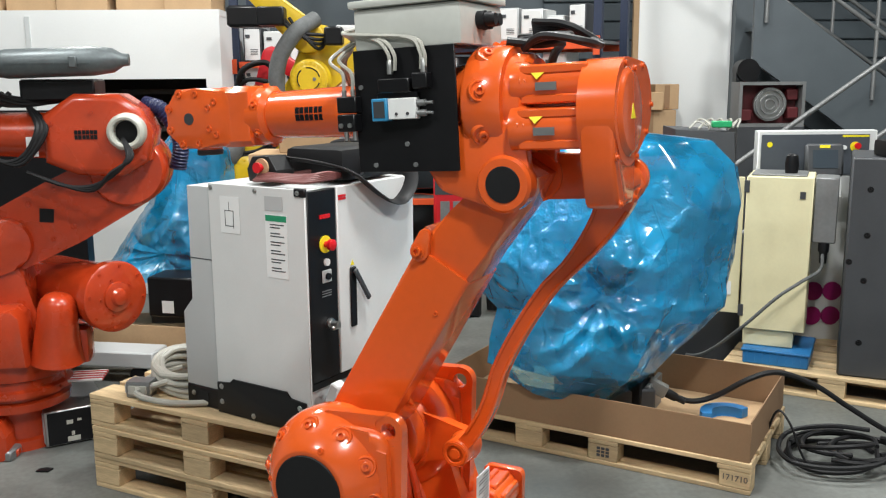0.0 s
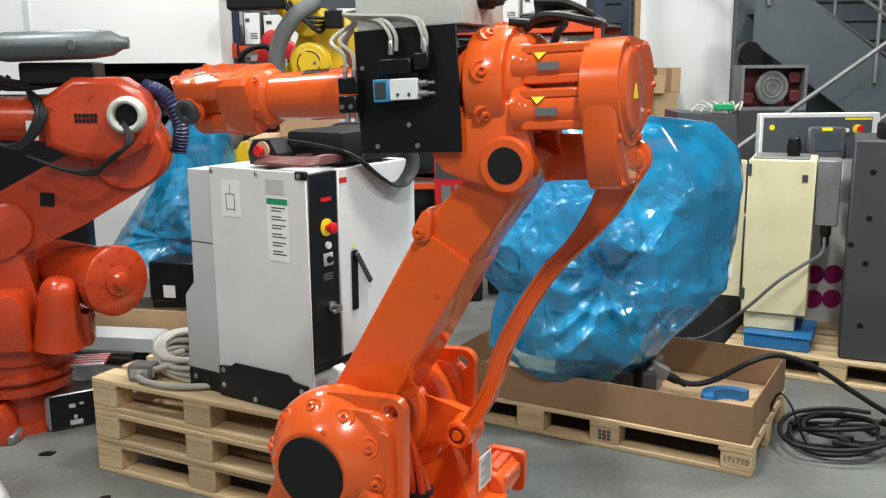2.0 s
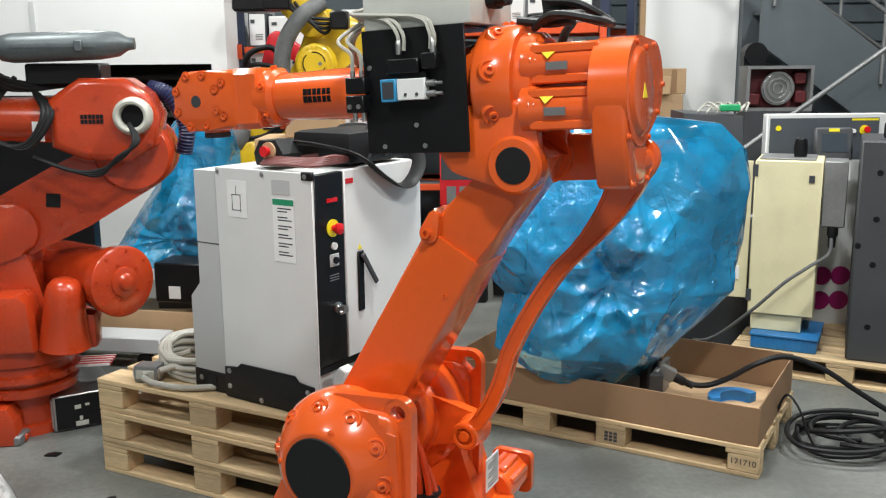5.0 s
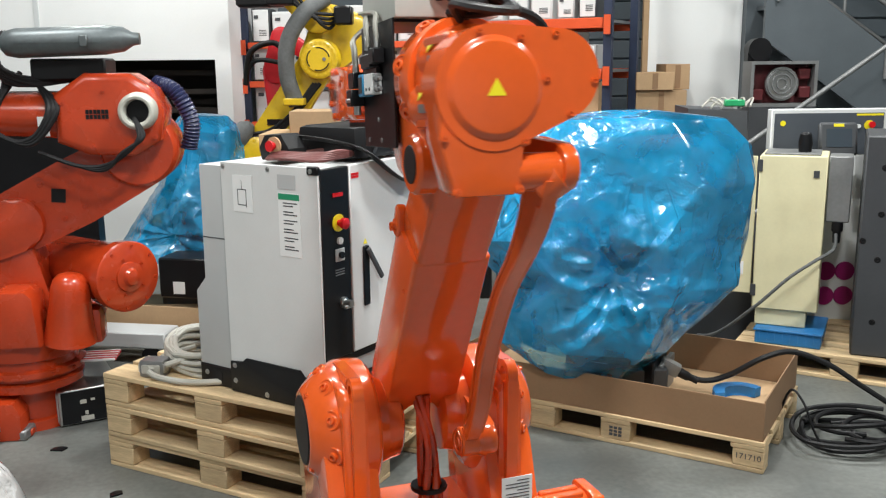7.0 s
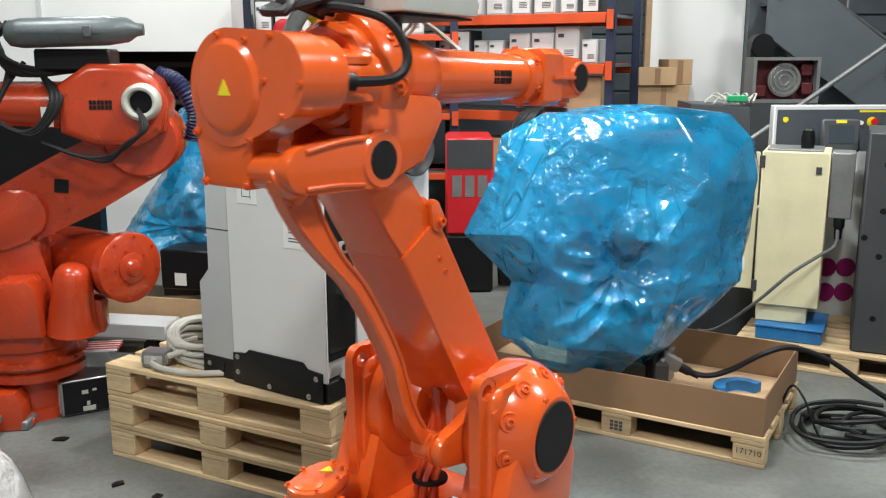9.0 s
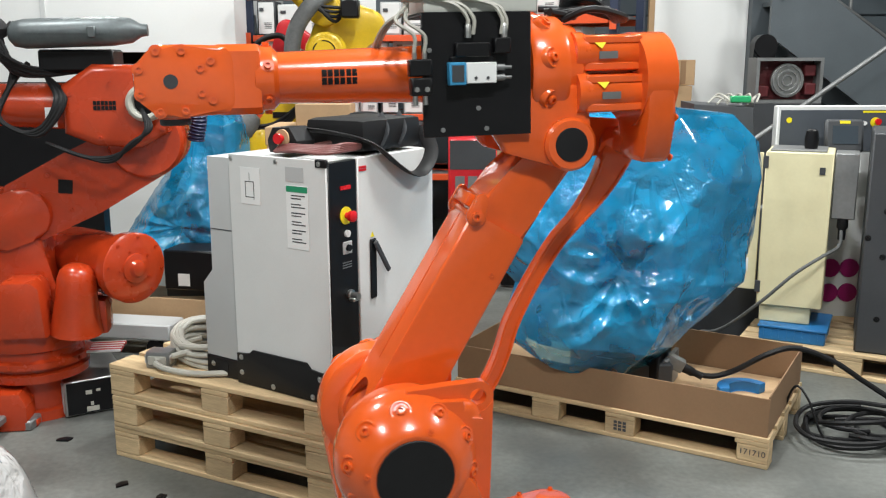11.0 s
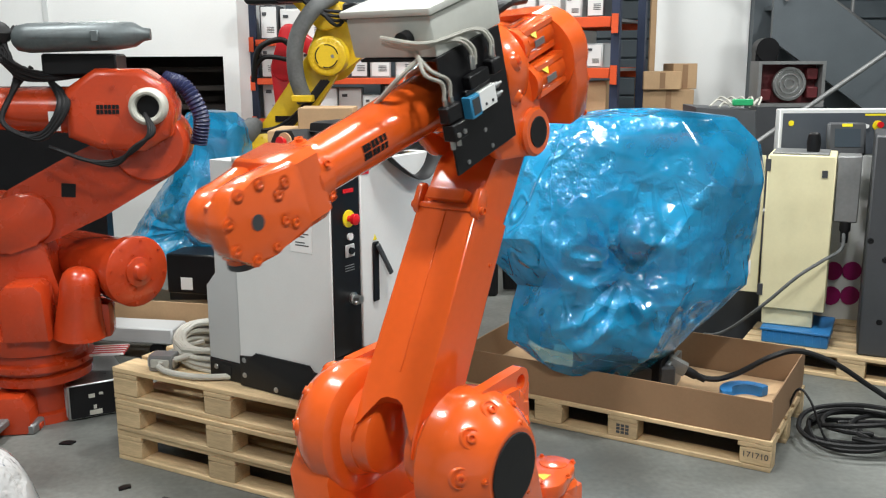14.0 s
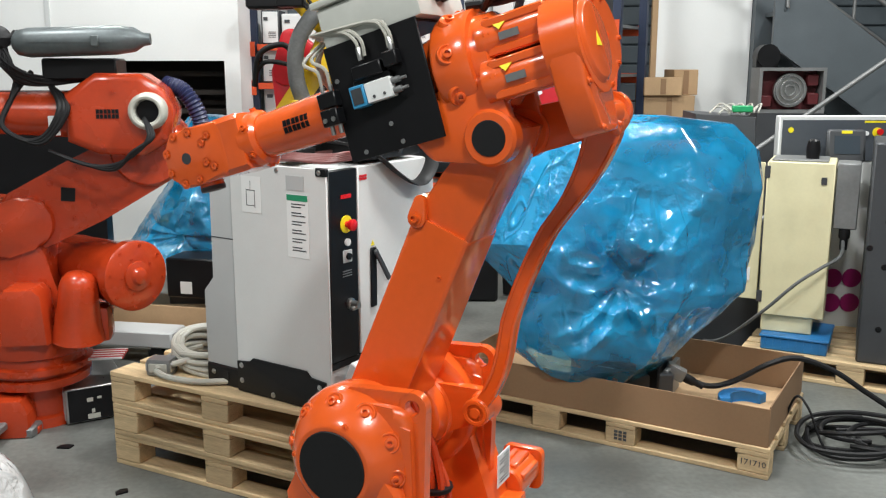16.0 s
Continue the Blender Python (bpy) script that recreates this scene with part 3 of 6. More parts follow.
    for side in (1, -1):
        part("rim", tube([(-0.06, -0.134, side * 0.050), (-0.14, -0.134, side * 0.045), (ROD_X, -0.134, ROD_Z + 0.006 + side * 0.038)], 0.006, 8, 4), ORANGE, pivot_bar)
    for s in (1, -1):
        c = bmesh.new()
        cyl(c, (0, s * 0.137, 0), (0, s * 0.1415, 0), 0.043, seg=32, edge=0.001)
        part("elbow_cover", c, RUBBER, upper, "matt black round elbow cover")
    pockets(upper, [((0.05, 0.140 * math.cos(a), A3 + 0.140 * math.sin(a)), (-0.5, math.cos(a), math.sin(a))) for a in (-0.5, 0.25, 1.0, 1.75, 2.5, 3.3)], ORANGE, 0.012)
    hose = bmesh.new()
    sweep(hose, [(-0.19, -0.13, 0.17), (-0.12, -0.165, 0.17), (-0.03, -0.20, 0.18), (0.0, -0.205, 0.23), (-0.03, -0.17, 0.30), (-0.08, -0.08, 0.325), (-0.05, 0.0, 0.32), (0.02, 0.03, 0.33)], 0.011, 8)
    cyl(hose, (-0.20, -0.13, 0.17), (-0.12, -0.165, 0.17), 0.019, seg=14)
    pl = bmesh.new()
    cyl(pl, (-0.215, -0.122, 0.17), (-0.185, -0.137, 0.17), 0.022, seg=16)
    part("plug_ring", pl, STEEL, upper)
    part("motor_cable", hose, RUBBER, upper, "black motor cable with moulded plug")
    for k in range(5):
        coil = bmesh.new()
        sweep(coil, [(-0.02 + 0.01 * k, 0.02 - 0.02 * k, 0.31 + 0.008 * k), (-0.08 - 0.012 * k, 0.06 - 0.012 * k, 0.335), (-0.17 + 0.01 * k, 0.05, 0.318 + 0.003 * k), (-0.19, 0.0 - 0.01 * k, 0.31), (-0.12, -0.05 + 0.01 * k, 0.335 + 0.006 * k), (-0.03, -0.02, 0.35 + 0.006 * k)], 0.0095, 7)
        part("cable_loop", coil, RUBBER, upper, "loop of black cable tied on top")
    SIDE = pose(0.003, -0.036, 0.005)
    # black valve plate on its side with an angle shelf on top
    pl = bmesh.new()
    box(pl, (0.105, 0.168, 0.028), (0.378, 0.174, 0.323), 0.001)
    box(pl, (0.110, -0.06, 0.314), (0.378, 0.172, 0.320), 0.001)
    box(pl, (0.16, 0.12, 0.10), (0.20, 0.17, 0.20), 0.002)
    plate = part("valve_plate", pl, BLACK, upper, "black bent sheet plate", SIDE)
    bx = bmesh.new()
    box(bx, (0.09, -0.12, 0.327), (0.375, 0.135, 0.425), 0.008, seg=2)
    case = part("junction_box", bx, BOX_GREY, upper, "grey rectangular junction box")
    part("lid", solid((0.08, -0.13, 0.427), (0.385, 0.145, 0.445), 0.006, 2), BOX_GREY, case)
    g = bmesh.new()
    for y in (0.03, 0.0):
        lathe(g, (0.09, y, 0.385), (-1, y, 0.385), [(0, 0.022), (0.02, 0.022), (0.02, 0.017), (0.045, 0.015)], 14)
        part("cable_gland", g, RUBBER, case)
        g = bmesh.new()
    cyl(g, (0.375, 0.06, 0.375), (0.40, 0.06, 0.375), 0.02, seg=14)
    part("cable_gland", g, RUBBER, case)
    v = bmesh.new()
    box(v, (0.20, 0.175, 0.155), (0.275, 0.20, 0.205), 0.002)
    valve = part("valve_body", v, PAPER, upper, "white pneumatic valve body", SIDE)
    part("valve_end", solid((0.276, 0.175, 0.152), (0.318, 0.203, 0.206), 0.002), BLUE_VALVE, valve, "blue valve end")
    part("valve_face", solid((0.282, 0.2035, 0.16), (0.312, 0.2045, 0.199)), ANTHRACITE, valve)
    for z in (0.168, 0.192):
        e = bmesh.new()
        lathe(e, (0.16, 0.189, z), (1, 0.189, z), [(0, 0.004), (0.018, 0.004), (0.018, 0.008), (0.04, 0.008)], 12)
        part("fitting", e, GALV, valve)
    for x in (0.222, 0.252):
        part("screw", lathe(bmesh.new(), (x, 0.2, 0.168), (x, 1, 0.168), [(0, 0.004), (0.002, 0.004)], 8), INK, valve)
    sol = bmesh.new()
    box(sol, (0.215, 0.175, 0.218), (0.30, 0.20, 0.252), 0.003)
    box(sol, (0.165, 0.175, 0.225), (0.205, 0.205, 0.262), 0.003)
    box(sol, (0.20, 0.175, 0.205), (0.31, 0.188, 0.22), 0.002)
    part("solenoid", sol, BLACK, upper, "", SIDE)
    r = bmesh.new()
    box(r, (0.36, 0.175, 0.175), (0.415, 0.205, 0.215), 0.003)
    box(r, (0.362, 0.175, 0.13), (0.412, 0.212, 0.172), 0.003)
    reg = part("regulator", r, BLACK, upper, "", SIDE)
    for x in (0.375, 0.40):
        for p, q in (((x, 0.212, 0.145), (x, 0.216, 0.145)), ((x, 0.19, 0.108), (x, 0.19, 0.13)), ((x, 0.19, 0.215), (x, 0.19, 0.23))):
            part("fitting", cyl(bmesh.new(), p, q, 0.006, seg=12), STEEL, reg)
    for k, (x, z) in enumerate(((0.375, 0.23), (0.40, 0.23), (0.27, 0.27), (0.255, 0.27), (0.185, 0.27), (0.175, 0.27))):
        w = bmesh.new()
        sweep(w, [(x, 0.19, z), (x, 0.192, z + 0.04), (x + 0.04, 0.18, z + 0.075), (0.40, 0.12 + 0.01 * k, 0.345 + 0.004 * k), (0.425, 0.06, 0.372 + 0.003 * k)], 0.0048, 6)
        part("wire", w, CABLE_GREY, upper, "thin grey wire", SIDE)
    for x, z in ((0.45, 0.235), (0.44, 0.235)):
        w = bmesh.new()
        sweep(w, [(0.40, 0.14, 0.33), (x, 0.11, 0.30), (x + 0.02, 0.05, 0.25), (x, 0.0, 0.225)], 0.005, 6)
        part("air_line", w, CABLE_GREY, upper, "thin grey air line", SIDE)
    for x, y0 in ((0.268, 0.19), (0.178, 0.19)):
        lug = bmesh.new()
        lathe(lug, (x, y0, 0.262), (x - 0.012, y0 - 0.005, 1.2), [(0, 0.008), (0.03, 0.008), (0.034, 0.005)], 8)
        part("wire_plug", lug, STEEL, upper, "", SIDE)
    for x, z in ((0.24, 0.095), (0.33, 0.045), (0.22, 0.045), (0.36, 0.235)):
        part("screw", lathe(bmesh.new(), (x, 0.174, z), (x, 1, z), [(0, 0.006), (0.003, 0.006), (0.003, 0.003)], 10), GALV, plate)
    return upper


def robot_forearm():
    """Turns about its own x axis (the fourth axis)."""
    bm = bmesh.new()
    lathe(bm, (0.13, 0, 0), (1, 0, 0), [(0, 0.098), (0.10, 0.094), (0.14, 0.088), (0.155, 0.074), (0.36, 0.068), (0.60, 0.062), (0.605, 0.062)], 40)
    fore = part("forearm", bm, ORANGE, robot)
    for s in (1, -1):
        part("brand_mark", logo_bars(0.085, 0.036, 0.0662), BLACK, fore, "black block emblem", pose(0.57, 0, 0, 0 if s > 0 else 180, 0, 0))
    w = bmesh.new()
    lathe(w, (0.715, 0, 0), (1, 0, 0), [(0, 0.066), (0.012, 0.078), (0.055, 0.08), (0.06, 0.07)], 32)
    # yoke: rear block, left drum arm, right arm
    prism(w, [(-0.084, -0.066), (-0.066, -0.082), (0.062, -0.082), (0.077, -0.066), (0.077, 0.066), (0.062, 0.082), (-0.066, 0.082), (-0.084, 0.066)], 0.755, 0.865, "x", 0.012)
    prism(w, hull2([(0.85, -0.045, 0.035), (0.85, 0.045, 0.035)] + [(L3 + 0.058 * math.cos(a), 0.058 * math.sin(a), 0.03) for a in [k * math.tau / 8 + 0.39 for k in range(8)]], 6), 0.022, 0.079, "y", 0.012)
    prism(w, hull2([(0.80, -0.04, 0.035), (0.80, 0.04, 0.035), (L3, 0, 0.058)], 10), -0.078, -0.026, "y", 0.014)
    lathe(w, (L3, -0.074, 0), (L3, -1, 0), [(0, 0.052), (0.012, 0.046), (0.012, 0.042)], 28)
    prism(w, [(0.80, -0.006), (0.92, -0.006), (0.92, 0.006), (0.80, 0.006)], -0.094, -0.08, "y", 0.003)
    yoke = part("wrist_yoke", w, ORANGE, fore)
    bolts(yoke, [((L3 + 0.074 * math.cos(a), 0.078, 0.074 * math.sin(a)), (0, 1, 0)) for a in [k * math.tau / 8 + 0.39 for k in range(8)]] + [((0.87, 0.078, z), (0, 1, 0)) for z in (0.045, -0.045)], ORANGE, 0.0095, 0.005)
    bolts(yoke, [((0.74, 0.078 * math.cos(a), 0.078 * math.sin(a)), (0, math.cos(a), math.sin(a))) for a in [k * math.tau / 6 + 0.4 for k in range(6)]], ORANGE, 0.009, 0.009)
    c = bmesh.new()
    cyl(c, (L3, 0.0775, 0), (L3, 0.0805, 0), 0.0165, seg=22)
    part("wrist_plug", c, ANTHRACITE, yoke, "small dark round plug")
    c = bmesh.new()
    cyl(c, (L3, -0.0845, 0), (L3, -0.0885, 0), 0.041, seg=30)
    part("wrist_cover", c, RUBBER, yoke, "black round wrist cover")
    # tilting tool head between the yoke arms, pointing down
    h = bmesh.new()
    cyl(h, (L3, -0.03, 0), (L3, 0.03, 0), 0.06, seg=30)
    lathe(h, (L3, 0, 0), (L3, 0, -1), [(0, 0.04), (0.075, 0.042), (0.08, 0.036), (0.09, 0.036)], 26)
    box(h, (0.85, -0.029, -0.052), (0.935, 0.027, 0.052), 0.008)
    box(h, (0.93, -0.012, 0.03), (L3 + 0.05, 0.012, 0.05), 0.004)
    head = part("tool_head", h, ORANGE, fore)
    f = bmesh.new()
    lathe(f, (L3, 0, -0.088), (L3, 0, -1), [(0, 0.034), (0.003, 0.037), (0.014, 0.037), (0.017, 0.034), (0.017, 0.018), (0.01, 0.016)], 28)
    part("tool_flange", f, ANTHRACITE, head, "dark steel tool flange")
    return fore


robot_base()
robot_turret()
LOWER, ROD, CRANK, UPPER, FORE = robot_lower_arm(), robot_rod(), robot_crank(), robot_upper_arm(), robot_forearm()
TURRET = next(o for o in robot.children if o.name.startswith("turret"))

# joint angles in degrees over seconds
AZ = [(0, 154.0), (6.1, 154.0), (6.3, 150.3), (6.6, 133.3), (6.8, 121.0), (7.0, 109.6), (7.5, 81.9), (7.8, 64.3), (8.0, 54.1), (8.3, 38.1), (8.5, 27.8), (8.6, 28.0), (8.7, 32.3), (9.0, 52.2), (9.2, 64.0), (10.2, 137.0), (11.3, 214.2), (11.6, 234.0), (12.0, 260.6), (12.5, 292.8), (12.65, 300.0), (12.75, 299.0), (13.0, 282.5), (13.3, 268.2), (13.6, 255.0), (14.0, 233.8), (14.5, 206.0), (15.0, 179.0), (15.2, 167.4), (15.4, 156.9), (15.5, 155.0), (15.7, 154.5), (16.0, 154.3)]
LEAN = [(0, -30.0), (6.6, -30.0), (8.0, -30.8), (8.5, -31.2), (9.2, -30.8), (11.3, -30.1), (11.6, -30.5), (12.0, -31.5), (12.5, -32.6), (12.7, -32.4), (13.0, -30.8), (13.3, -30.0), (13.6, -28.3), (14.0, -26.9), (14.5, -25.8), (15.0, -24.2), (15.2, -23.6), (15.5, -23.0), (16.0, -22.5)]
TILT = [(0, -2.7), (6.3, -2.8), (7.0, -3.4), (7.5, -2.4), (8.0, -1.6), (8.5, -0.7), (9.2, -1.4), (11.3, -1.1), (11.6, -0.5), (12.0, 0.0), (12.5, 1.4), (12.7, 0.2), (13.0, -4.0), (13.3, -7.8), (13.6, -12.0), (14.0, -17.8), (14.5, -24.9), (15.0, -31.9), (15.2, -34.9), (15.35, -36.5), (15.4, -36.4), (15.5, -33.7), (15.7, -26.4), (16.0, -16.3)]
ROLL = [(0, 0), (0.2, 38), (0.4, 88), (0.6, 140), (0.8, 174), (0.9, 172), (1.0, 154), (1.2, 108), (1.4, 58), (1.6, 12), (1.8, -28), (2.0, -72), (2.2, -114), (2.4, -154), (2.5, -157), (2.6, -142), (2.8, -98), (3.0, -58), (3.2, -22), (3.4, -2), (3.6, 0), (16, 0)]


def at(keys, t):
    """The joint's angle at t: a smooth curve that never overshoots its keys."""
    i = max(k for k in range(len(keys) - 1) if keys[k][0] <= t)
    (a, x), (b, y) = keys[i], keys[i + 1]
    s = (y - x) / (b - a)

    def slope(k):
        if k <= 0 or k >= len(keys) - 1:
            return 0.0
        p = (keys[k][1] - keys[k - 1][1]) / (keys[k][0] - keys[k - 1][0])
        q = (keys[k + 1][1] - keys[k][1]) / (keys[k + 1][0] - keys[k][0])
        return 0.0 if p * q <= 0 else 2 * p * q / (p + q)
    u, h = (t - a) / (b - a), b - a
    return x * (1 + 2 * u) * (1 - u) ** 2 + h * slope(i) * u * (1 - u) ** 2 + y * u * u * (3 - 2 * u) - h * slope(i + 1) * u * u * (1 - u)


def motions():
    rows = {o: [] for o in (TURRET, LOWER, ROD, CRANK, UPPER, FORE)}
    for k in range(161):
        t = k / 10
        turn, lean, tilt, roll = (at(c, t) for c in (AZ, LEAN, TILT, ROLL))
        base = pose(0, 0, 0, 0, 0, turn)
        shoulder = base @ pose(A1, 0, ZS)
        lower = shoulder @ pose(0, 0, 0, 0, lean, 0)
        elbow = lower @ pose(0, 0, L2) @ pose(0, 0, 0, 0, -lean - tilt, 0)
        crank = shoulder @ pose(0, 0, 0, 0, -tilt, 0)
        rod = crank @ pose(ROD_X, ROD_Y, ROD_Z) @ pose(0, 0, 0, 0, lean + tilt, 0)
        fore = elbow @ pose(0, 0, A3, -roll, 0, 0)
        for o, m in ((TURRET, base), (LOWER, lower), (ROD, rod), (CRANK, crank), (UPPER, elbow), (FORE, fore)):
            rows[o].append((t, m))
    for o, r in rows.items():
        walk(o, r)


# ---- the hall ----
def slab(name, lo, hi, mat, label, category="", kind="structure"):
    return single(name, solid(lo, hi), mat, label, category or name.split("_")[0], kind=kind)


slab("floor", (-9, -4, -0.2), (9, 11, 0), CONCRETE, "worn grey concrete workshop floor with dark stains", "floor")
slab("ceiling", (-9, -4, 5.2), (9, 11, 5.4), GREY_WALL, "pale grey hall ceiling", "ceiling")
slab("wall_west", (-9.2, -4, 0), (-9, 11, 5.2), GREY_WALL, "pale grey hall wall", "wall")
slab("wall_south", (-9, -4.2, 0), (9, -4, 5.2), GREY_WALL, "pale grey hall wall behind the viewer", "wall")
slab("wall_east", (9, -4, 0), (9.2, 11, 5.2), GREY_WALL, "pale grey hall wall", "wall")
slab("wall_north", (-9, 10.0, 0), (9, 10.2, 5.2), SIDING, "grey metal clad hall wall", "wall")
wall_north = bpy.data.objects["wall_north"]
for k in range(26):
    part("panel", solid((1.2, 9.955, 0.2 * k + 0.006), (7.0, 9.999, 0.2 * k + 0.194), 0.012), SIDING, wall_north)

for lx, ly in LAMPS:
    lamp = thing("ceiling_lamp", "round white high-bay ceiling lamp", "lamp", pose(lx, ly, 4.62), group="ceiling lamps")
    part("housing", lathe(bmesh.new(), (0, 0, 0), (0, 0, 1), [(0, 0.215), (0.0, 0.235), (0.05, 0.235), (0.10, 0.16), (0.16, 0.12), (0.20, 0.06)], 36), CAB_WHITE, lamp)
    part("diffuser", cyl(bmesh.new(), (0, 0, -0.006), (0, 0, -0.002), 0.212, seg=36), GLOW, lamp, "glowing round diffuser")
    part("hanger", cyl(bmesh.new(), (0, 0, 0.20), (0, 0, 0.58), 0.006, seg=6), STEEL, lamp)

# white cabin with a dark window
cabin = thing("office_cabin", "white panelled cabin with a wide dark window", "cabin", pose(0, 0, 0))
X0, X1, Y0, Y1, ZT = -6.5, -1.72, 7.6, 9.9, 2.32
WX0, WX1, WZ0, WZ1 = -2.72, -1.85, 0.95, 1.815
for lo, hi in (((X0, Y0, 0), (WX0, Y0 + 0.08, ZT)), ((WX1, Y0, 0), (X1, Y0 + 0.08, ZT)), ((WX0, Y0, WZ1), (WX1, Y0 + 0.08, ZT)), ((WX0, Y0, 0), (WX1, Y0 + 0.08, WZ0))):
    part("wall_panel", solid(lo, hi), WHITE_WALL, cabin)
part("wall_panel", solid((X1 - 0.08, Y0 + 0.08, 0), (X1, Y1, ZT)), WHITE_WALL, cabin)
part("roof", solid((X0, Y0, ZT), (X1 + 0.005, Y1, ZT + 0.05)), WHITE_WALL, cabin)
# the unlit room's dimness is put into the wall and shelf colour
bm = bmesh.new()
box(bm, (WX0 - 0.3, Y0 + 0.9, 0.3), (WX1 + 0.1, Y0 + 0.95, 2.2))
part("inner_wall", bm, DARK_ROOM, cabin, "dim brown interior behind the window")
bm = bmesh.new()
for k in range(5):
    box(bm, (WX0 + 0.05, Y0 + 0.3, 1.05 + 0.16 * k), (WX1 - 0.02, Y0 + 0.5, 1.09 + 0.16 * k))
part("shelf", bm, DARK_ROOM, cabin)
part("trim", solid((-3.30, Y0 - 0.012, 0), (-3.26, Y0 - 0.002, ZT)), GREY_WALL, cabin)
for k in range(6):
    h = 0.16 + 0.1 * ((k * 7) % 3)
    single("carton", solid((-0.22, -0.15, 0), (0.2, 0.15, h), 0.004), CARTON, "brown carton lying on the cabin roof", "carton", pose(-2.0 - 0.46 * k, 8.0 + 0.1 * (k % 2), ZT + 0.05, 0, 0, (k * 37) % 20 - 10), group="cartons on the cabin")

# white wall board and its timber edge
slab("wall_board", (2.02, 9.0, 0), (2.92, 9.06, 3.4), WHITE_WALL, "white wall board leaning by the shelving", "panel", kind="")
slab("timber_edge", (1.965, 8.99, 0), (2.018, 9.05, 3.4), CARTON, "narrow timber edge strip", "trim")


def stair():
    st = thing("staircase", "grey steel staircase climbing along the wall", "staircase", pose(2.9, 8.3, 0))
    for y in (0, 0.9):
        bm = bmesh.new()
        prism(bm, [(0, 2.55), (0.16, 2.55), (3.5, 0.15), (3.5, 0.0), (2.75, 0.0), (0.0, 1.95)], y, y + 0.05, "y")
        part("stringer", bm, STAIR_PAINT, st)
    first = None
    for k in range(11):
        m = pose(0.25 + k * 0.27, 0.05, 2.25 - k * 0.195)
        if first is None:
            first = part("tread", solid((-0.13, 0, -0.02), (0.13, 0.85, 0.015)), STAIR_PAINT, st, "", m)
        else:
            same("tread", first, st, m)
    for y in (-0.02, 0.93):
        for dz in (0.55, 1.0):
            bm = bmesh.new()
            cyl(bm, (-0.2, y, 2.55 + dz), (3.4, y, 0.1 + dz), 0.021, seg=10)
            part("handrail", bm, GALV, st, "bare round steel handrail")
        for k in range(4):
            bm = bmesh.new()
            x = 0.1 + k * 1.0
            cyl(bm, (x, y, 2.35 - x * 0.69), (x, y, 3.45 - x * 0.69), 0.018, seg=8)
            part("baluster", bm, GALV, st)


stair()
for k, (x0, z0, x1, z1) in enumerate(((0.96, 0.02, 4.75, 2.75), (1.85, 0.02, 5.2, 2.5))):
    bm = bmesh.new()
    cyl(bm, (x0, 7.3, z0), (x1, 7.3, z1), 0.02, seg=12)
    single("steel_pipe", bm, GALV, "long grey steel pipe leaning upward", "pipe")
slab("steel_column", (2.925, 8.9, 0), (3.10, 9.1, 5.2), STAIR_PAINT, "grey steel hall column", "column", kind="")


def fan_machine():
    f = thing("fan_unit", "grey framed dark red fan unit with a round steel guard", "fan", pose(2.98, 8.0, 1.37))
    bm = bmesh.new()
    for lo, hi in (((-0.29, -0.03, 0), (-0.262, 0.2, 0.39)), ((0.262, -0.03, 0), (0.29, 0.2, 0.39)), ((-0.262, -0.03, 0.362), (0.262, 0.2, 0.39)), ((-0.262, -0.03, 0), (0.262, 0.2, 0.028))):
        box(bm, lo, hi)
    part("frame", bm, GALV, f)
    part("back_plate", solid((-0.262, 0.12, 0.028), (0.262, 0.15, 0.362)), MAGENTA_DARK, f, "dark red back plate")
    for x, z in ((-0.2, 0.1), (0.2, 0.28), (0.21, 0.12)):
        part("motor_block", solid((x - 0.05, 0.03, z - 0.05), (x + 0.05, 0.119, z + 0.05), 0.01), MAGENTA_DARK, f)
    bm = bmesh.new()
    cyl(bm, (0, 0.05, 0.195), (0, 0.02, 0.195), 0.145, seg=36)
    part("fan_disc", bm, STEEL, f, "round steel fan disc")
    bm = bmesh.new()
    for q in (0.05, 0.09, 0.13):
        lathe(bm, (0, 0.02, 0.195), (0, -1, 0.195), [(0, q), (0.014, q), (0.014, q - 0.012), (0, q - 0.012)], 28, False)
    part("guard", bm, GALV, f)
    part("stand", solid((-0.29, -0.03, -1.37), (0.29, 0.2, -0.002)), ANTHRACITE, f)
    bm = bmesh.new()
    cyl(bm, (-0.19, 0.06, 0.49), (-0.19, 0.2, 0.49), 0.10, seg=26)
    box(bm, (-0.29, 0.08, 0.391), (-0.10, 0.18, 0.49))
    part("blower", bm, BLACK, f)


fan_machine()


def shelving(x0, x1, y, beams, post_h, label, deep=0.10):
    sh = thing("pallet_rack", label, "shelving", y, group="storage racks")
    for x in (x0, x1):
        for dy in (0, 0.75):
            part("post", solid((x - 0.035, dy, 0), (x + 0.035, dy + 0.06, post_h)), SHELF_BLUE, sh)
    for z in beams:
        for dy in (-0.03, 0.78):
            part("beam", solid((x0 + 0.036, dy, z - deep), (x1 - 0.036, dy + 0.05, z), 0.004), SHELF_ORANGE, sh, "orange load beam")
        part("deck", solid((x0 + 0.036, 0.021, z - 0.03), (x1 - 0.036, 0.779, z - 0.005)), GALV, sh)
        for x in (x0, x1):
            s = 1 if x == x0 else -1
            part("bracket", solid(*[tuple(c) for c in zip(*(sorted(p) for p in ((x - s * 0.036, x + s * 0.02), (-0.045, -0.032), (z - deep - 0.05, z + 0.02))))]), SHELF_ORANGE, sh)
    return sh


